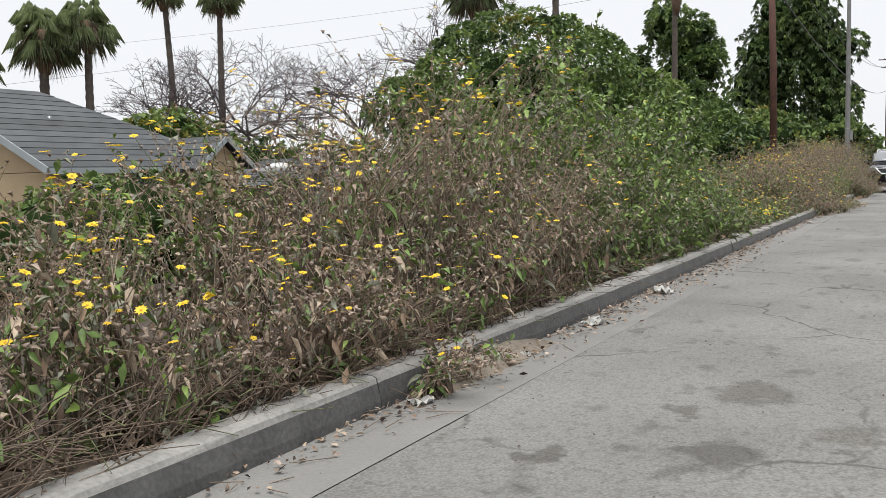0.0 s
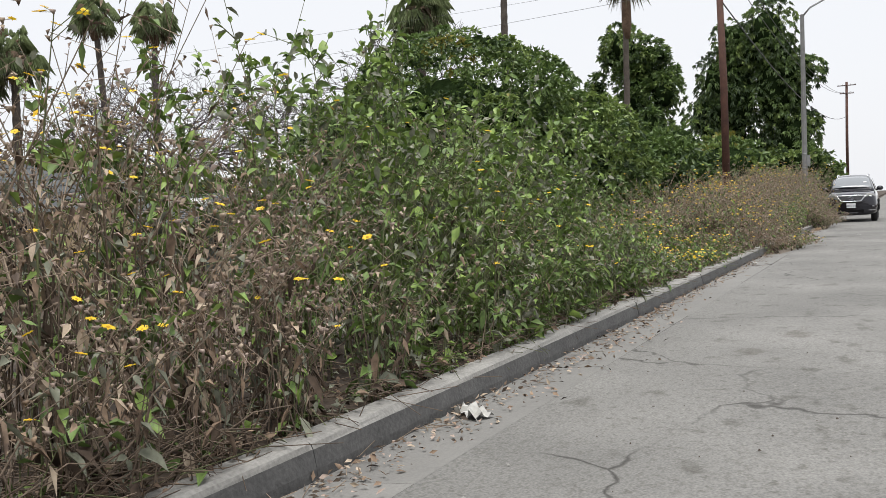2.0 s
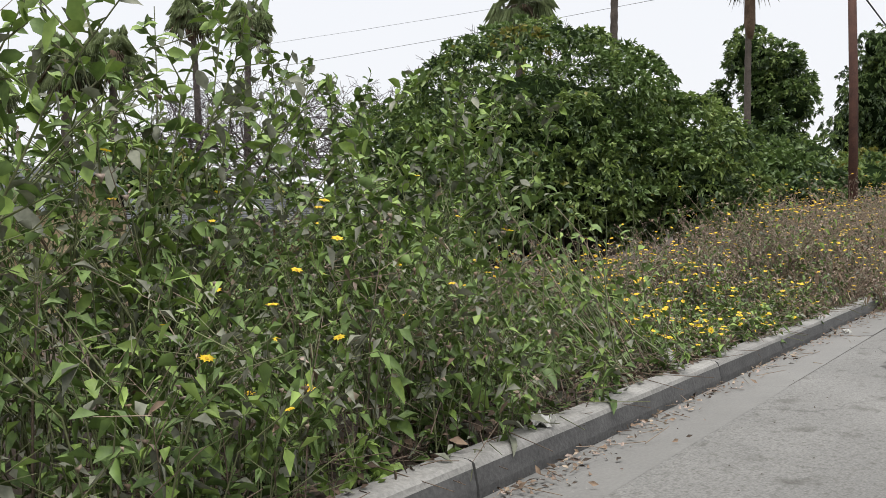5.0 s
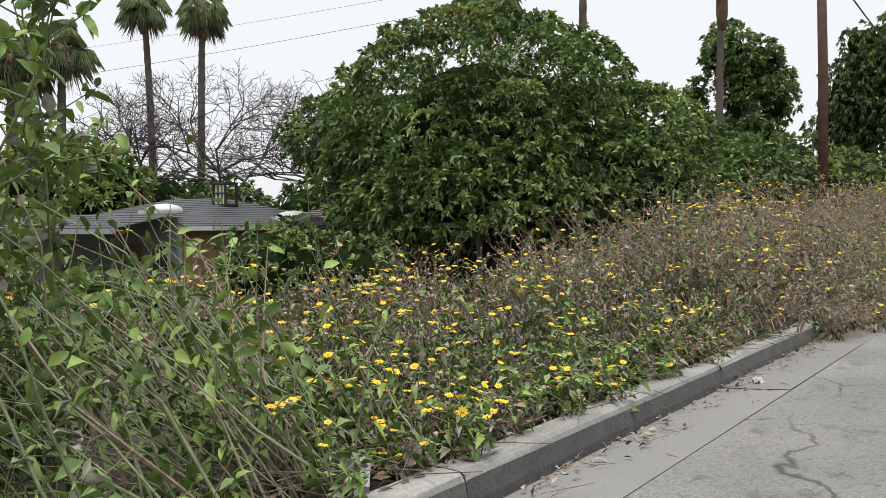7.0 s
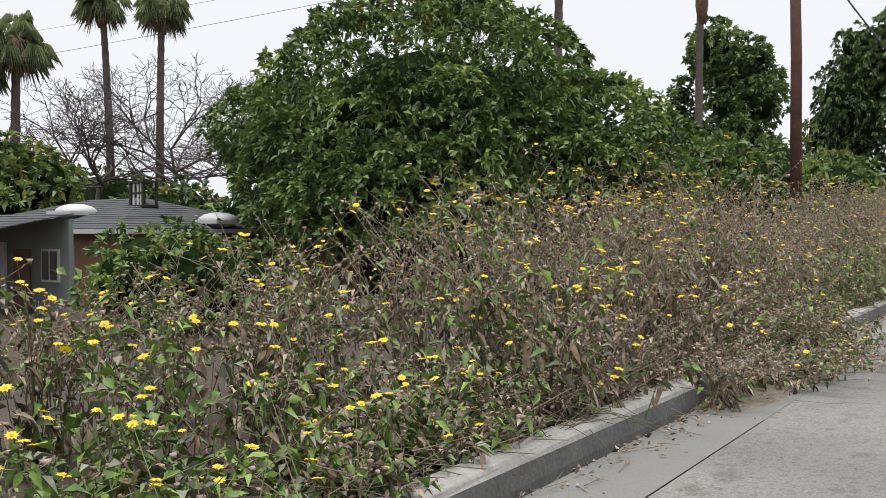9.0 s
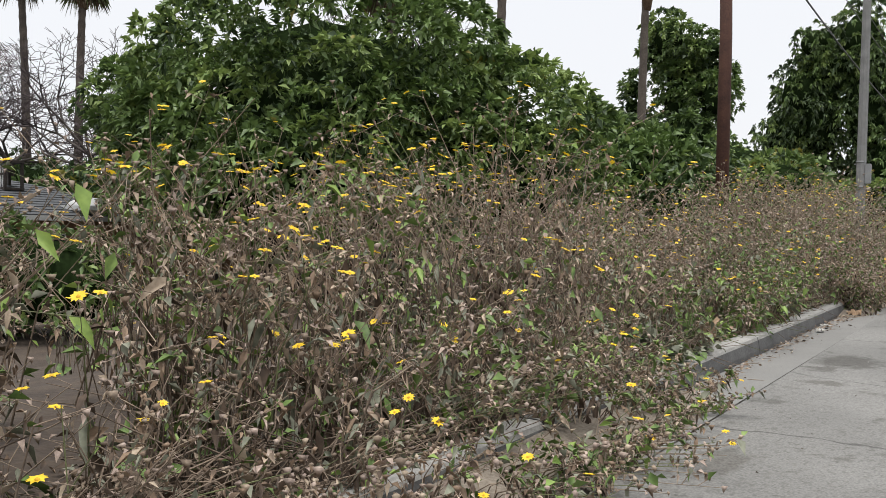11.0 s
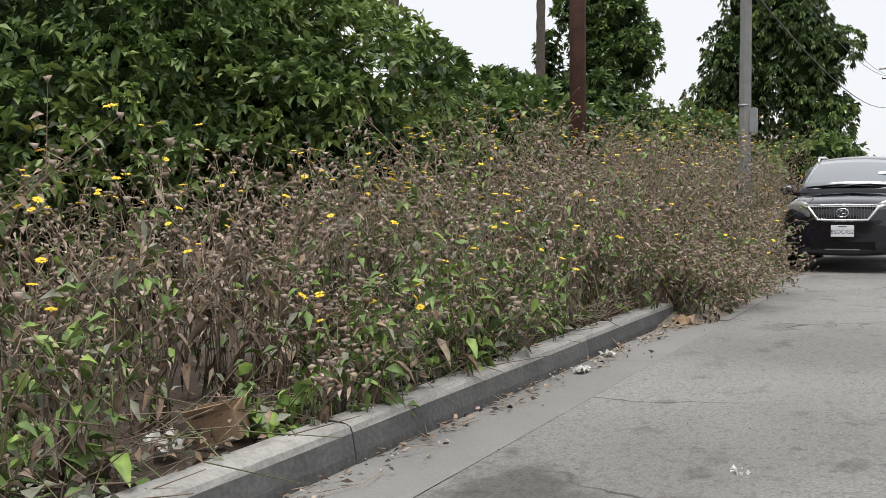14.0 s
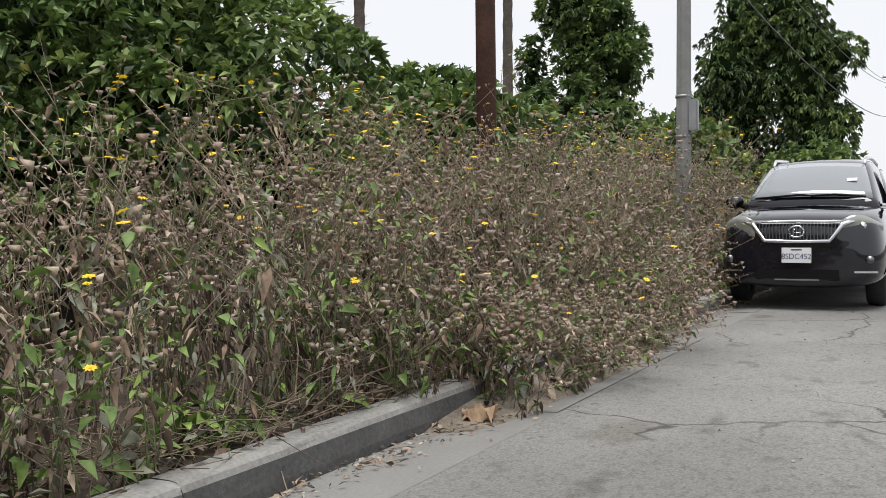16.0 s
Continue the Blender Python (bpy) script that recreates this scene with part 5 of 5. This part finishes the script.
        tube("fog_lamp", [(s * 0.78, 0.1, 0.55), (s * 0.78, 0.045, 0.55)], [0.045, 0.04], SLAT, 12, root)
        box("bumper_crease", (0.26, 0.03, 0.02), (s * 0.74, 0.05, 0.42), CHROME, root, 0.006, (0, 0, s * 18))
        for y in (0.95, 3.72):
            wh = new("wheel")
            wh.parent = root
            wh.location = (s * 0.8, y, 0.36)
            bm = bmesh.new()
            prof = [(0.24, -0.1), (0.32, -0.115), (0.355, -0.09), (0.362, 0), (0.355, 0.09), (0.32, 0.115), (0.24, 0.1)]
            ring = [[bm.verts.new((x, r * math.cos(6.283 * k / 28), r * math.sin(6.283 * k / 28))) for r, x in prof] for k in range(28)]
            for k in range(28):
                a, b = ring[k], ring[(k + 1) % 28]
                for i in range(len(prof)):
                    j = (i + 1) % len(prof)
                    bm.faces.new((a[i], a[j], b[j], b[i]))
            from_bm("tyre", bm, [TYRE], True, wh)
            tube("rim", [(-0.08, 0, 0), (0, 0, 0), (0.09, 0, 0)], [0.24, 0.21, 0.24], CHROME, 20, wh)
            arch = [(s * 0.945, y + 0.42 * math.cos(w), 0.36 + 0.42 * math.sin(w)) for w in [3.1416 * k / 12 for k in range(13)]]
            tube("arch_trim", arch, [0.02] * 13, BLACK, 6, root)
    # grille: chrome frame, dark back, upright slats
    gz0, gz1 = 0.765, 0.935

    def gw(z):
        return 0.34 + (z - gz0) / (gz1 - gz0) * 0.15

    gy = -0.012
    link_mesh("grille_back", [(-gw(gz0), gy + 0.02, gz0), (gw(gz0), gy + 0.02, gz0), (gw(gz1), gy + 0.03, gz1), (-gw(gz1), gy + 0.03, gz1)], [(0, 1, 2, 3)], [BLACK], parent=root)
    for k in range(25):
        x = -0.46 + 0.92 * k / 24
        lo = gz0 if abs(x) < 0.34 else gz0 + (abs(x) - 0.34) / 0.15 * (gz1 - gz0)
        box("grille_slat", (0.011, 0.014, gz1 - lo), (x, gy + 0.008, (gz1 + lo) / 2), SLAT, root, 0)
    out = [(-0.62, gy + 0.06, gz1 + 0.025), (-0.5, gy + 0.02, gz1 - 0.005), (-0.36, gy, gz0 - 0.015), (0, gy - 0.005, gz0 - 0.022), (0.36, gy, gz0 - 0.015), (0.5, gy + 0.02, gz1 - 0.005), (0.62, gy + 0.06, gz1 + 0.025)]
    tube("grille_frame", out, [0.012, 0.03, 0.022, 0.018, 0.022, 0.03, 0.012], CHROME, 8, root)
    tube("grille_frame", [(-0.62, gy + 0.06, gz1 + 0.03), (-0.3, gy + 0.02, gz1 + 0.022), (0, gy + 0.012, gz1 + 0.028), (0.3, gy + 0.02, gz1 + 0.022), (0.62, gy + 0.06, gz1 + 0.03)], [0.01, 0.016, 0.017, 0.016, 0.01], CHROME, 8, root)
    ring = [(0.085 * math.cos(w), gy - 0.02, 0.852 + 0.06 * math.sin(w)) for w in [6.2832 * k / 24 for k in range(25)]]
    tube("emblem", ring, [0.01] * 25, CHROME, 6, root)
    tube("emblem_bar", [(-0.02, gy - 0.02, 0.885), (-0.035, gy - 0.02, 0.84), (0.05, gy - 0.02, 0.84)], [0.009, 0.009, 0.009], CHROME, 6, root)
    pl = box("number_plate", (0.33, 0.012, 0.165), (0, -0.03, 0.595), PLATE, root, 0.004)
    cu = bpy.data.curves.new("plate_text", "FONT")
    cu.body, cu.size, cu.align_x, cu.extrude = "8SDC452", 0.085, "CENTER", 0.001
    cu.materials.append(INK)
    tx = new("plate_text", cu)
    tx.parent, tx.matrix_basis = pl, pose(0, -0.008, -0.04, 90, 0, 0)
    box("plate_band", (0.12, 0.003, 0.014), (0, -0.008, 0.06), INK, pl, 0)
    box("lower_intake", (0.95, 0.03, 0.13), (0, 0.012, 0.39), BLACK, root, 0.02)
    box("intake_lip", (0.5, 0.02, 0.015), (0, -0.02, 0.33), GALV, root, 0.005)


car((-1.67, 43.3, 0.02))


# ---- litter along the gutter ----
PAPER = material("white_litter_paper", (0.517, 0.511, 0.483), (0.380, 0.373, 0.345), 12, 0.8, 0.2, 40)
CARD = material("brown_cardboard", (0.42, 0.29, 0.18), (0.28, 0.19, 0.12), 5, 0.9, 0.2, 40)


def crumpled(name, at, size, mat, seed, label, category="litter"):
    """A crushed sheet with folds and thickness."""
    rs = random.Random(seed)
    n = 7
    vs = []
    for j in range(n):
        for i in range(n):
            u, v = i / (n - 1) - 0.5, j / (n - 1) - 0.5
            vs.append((u * size[0] * rs.uniform(0.75, 1.1), v * size[1] * rs.uniform(0.75, 1.1), size[2] * (rs.random() ** 1.5)))
    fs = [(j * n + i, j * n + i + 1, (j + 1) * n + i + 1, (j + 1) * n + i) for j in range(n - 1) for i in range(n - 1)]
    ob = tagged(link_mesh(name, vs, fs, [mat]), label, category, "litter by the kerb")
    ob.matrix_basis = pose(*at, 0, 0, rs.uniform(0, 180))
    mod = ob.modifiers.new("thick", "SOLIDIFY")
    mod.thickness = 0.003
    return ob


for k, (x, y, s) in enumerate([(-2.4, 9.0, 0.24), (-2.42, 6.95, 0.2), (-2.45, 4.2, 0.14), (-2.5, 7.2, 0.1), (-2.45, 5.6, 0.12), (-2.72, 14.6, 0.22), (-2.4, 21.3, 0.14), (-2.35, 26.4, 0.2), (-2.45, 33.9, 0.15), (-2.5, 40.5, 0.2), (-2.5, 34.6, 0.12), (-3.10, 30.73, 0.2), (-1.02, 31.94, 0.12), (-2.88, 29.56, 0.2)]):
    z = 0.165 if x < KERB_X else -0.005
    crumpled("crumpled_paper", (x, y, z), (s, s * 0.6, s * 0.3), PAPER, k, "crumpled dirty white paper lying by the kerb")
crumpled("cardboard_scrap", (-2.42, 36.55, 0.0), (0.16, 0.2, 0.1), CARD, 30, "torn brown cardboard scrap leaning on the kerb")


def cardboard_box(at, turn):
    root = tagged(new("cardboard_box"), "torn open brown cardboard box among the weeds", "box")
    root.matrix_basis = pose(*at, 8, -12, turn)
    root.scale = (0.58, 0.58, 0.58)
    box("side", (0.36, 0.006, 0.24), (0, -0.13, 0.12), CARD, root, 0)
    box("side", (0.36, 0.006, 0.24), (0, 0.13, 0.12), CARD, root, 0)
    box("side", (0.006, 0.25, 0.24), (-0.18, 0, 0.12), CARD, root, 0)
    box("side", (0.006, 0.25, 0.24), (0.18, 0, 0.12), CARD, root, 0)
    box("flap", (0.34, 0.006, 0.14), (0, -0.18, 0.28), CARD, root, 0, (50, 0, 4))
    box("flap", (0.006, 0.24, 0.14), (0.23, 0, 0.26), CARD, root, 0, (0, 48, 0))


cardboard_box((-3.05, 31.03, 0.14), 25)


def rubble(at):
    bm = bmesh.new()
    bmesh.ops.create_cube(bm, size=1)
    bmesh.ops.scale(bm, vec=(0.1, 0.26, 0.12), verts=bm.verts)
    bmesh.ops.bevel(bm, geom=bm.edges, offset=0.025, segments=2, affect="EDGES")
    for v in bm.verts:
        v.co += noise.noise_vector(v.co * 14) * 0.008
    ob = tagged(from_bm("concrete_chunk", bm, [KERB]), "pale broken concrete chunk lying behind the kerb", "rubble")
    ob.matrix_basis = pose(*at, 22, 8, 40)


rubble((-2.88, 16.95, 0.2))


DUST = material("pale_drifted_dirt", (0.235, 0.200, 0.158), (0.105, 0.085, 0.066), 5, 0.95, 0.8, 45)


def dirt_drift(y0, y1, x1, high, seed):
    """Washed-out dirt lying over the gutter and up the kerb's face."""
    nx, ny = 12, int((y1 - y0) * 9)
    vs = []
    for j in range(ny):
        v = j / (ny - 1)
        for i in range(nx):
            u = i / (nx - 1)
            x, y = KERB_X - 0.22 + u * (x1 - KERB_X + 0.22), y0 + v * (y1 - y0)
            n = noise.noise((x * 3 + seed, y * 2.2, 0)) * 0.5 + noise.noise((x * 11, y * 9, seed)) * 0.25
            swell = math.sin(math.pi * v) ** 0.6 * (1 - u ** 1.5)
            vs.append((x, y, -0.03 + (high + 0.05 * n) * swell))
    fs = [(j * nx + i, j * nx + i + 1, (j + 1) * nx + i + 1, (j + 1) * nx + i) for j in range(ny - 1) for i in range(nx - 1)]
    tagged(link_mesh("dirt_drift", vs, fs, [DUST], smooth=True), "pale dry dirt drifted over the kerb and gutter", "dirt", kind="stuff")


dirt_drift(24.2, 28.9, -1.95, 0.16, 3)
dirt_drift(36.2, 40.5, -2.1, 0.17, 8)
dirt_drift(4.3, 6.3, -2.35, 0.15, 5)


def debris():
    """Dry leaves, twigs and crumbs gathered in the gutter."""
    np.random.seed(77)
    B = Batch()
    n = 5200
    y = np.random.uniform(1, 50, n)
    heap = 0.35 + 0.9 * np.exp(-((y - 6.5) / 3.0) ** 2) + 1.8 * np.exp(-((y - 11.5) / 2.5) ** 2) + 1.2 * np.exp(-((y - 27) / 2.0) ** 2) + 0.9 * np.exp(-((y - 38) / 3.0) ** 2)
    keep = np.random.rand(n) < heap
    y, heap = y[keep], heap[keep]
    n = len(y)
    x = KERB_X + 0.04 + np.abs(np.random.normal(0, 0.1, n)) * (0.7 + heap)
    z = -0.018 + 0.032 * (np.clip((x - KERB_X) / 0.55, 0, 1)) ** 1.5 + 0.004 + np.random.uniform(0, 0.02, n)
    d = np.random.normal(0, 1, (n, 3)) * [1, 1, 0.25]
    L = np.random.uniform(0.015, 0.065, n)
    B.leaves(np.stack([x, y, z], 1), d, L, L * 0.45, np.random.choice([0, 0, 1, 2, 3], n), 0.3, -0.1)
    k = 420
    y = np.random.uniform(1, 50, k)
    a = np.stack([KERB_X + 0.05 + np.abs(np.random.normal(0, 0.14, k)), y, np.full(k, 0.008)], 1)
    d = np.random.normal(0, 1, (k, 3)) * [0.6, 1, 0.1]
    B.tubes(a, a + unit(d) * np.random.uniform(0.06, 0.28, (k, 1)), 0.003, 0.002, np.full(k, 4))
    tagged(B.make("gutter_debris", [LEAF_DRY, LEAF_TAN, SEED, SOIL, STEM_DRY]), "dry brown leaves and twigs lying in the gutter", "debris", kind="stuff")
    # grit and pebbles on the road
    G = Batch()
    n = 1500
    p = np.stack([np.random.uniform(-2.3, 4, n), np.random.uniform(1, 46, n), np.full(n, 0.02)], 1)
    s = np.random.uniform(0.003, 0.012, (n, 1))
    o = np.array([(1, 0, 0), (-0.4, 0.9, 0), (-0.5, -0.8, 0), (0, 0, 0.8)])
    v = p[:, None] + o[None] * s[:, None] * np.random.uniform(0.6, 1.3, (n, 4, 1))
    G.add(v, [(0, 1, 3), (1, 2, 3), (2, 0, 3)], np.random.choice([0, 1], n))
    tagged(G.make("road_grit", [SOIL, KERB]), "scattered grit and small stones on the road", "gravel", kind="stuff")


debris()
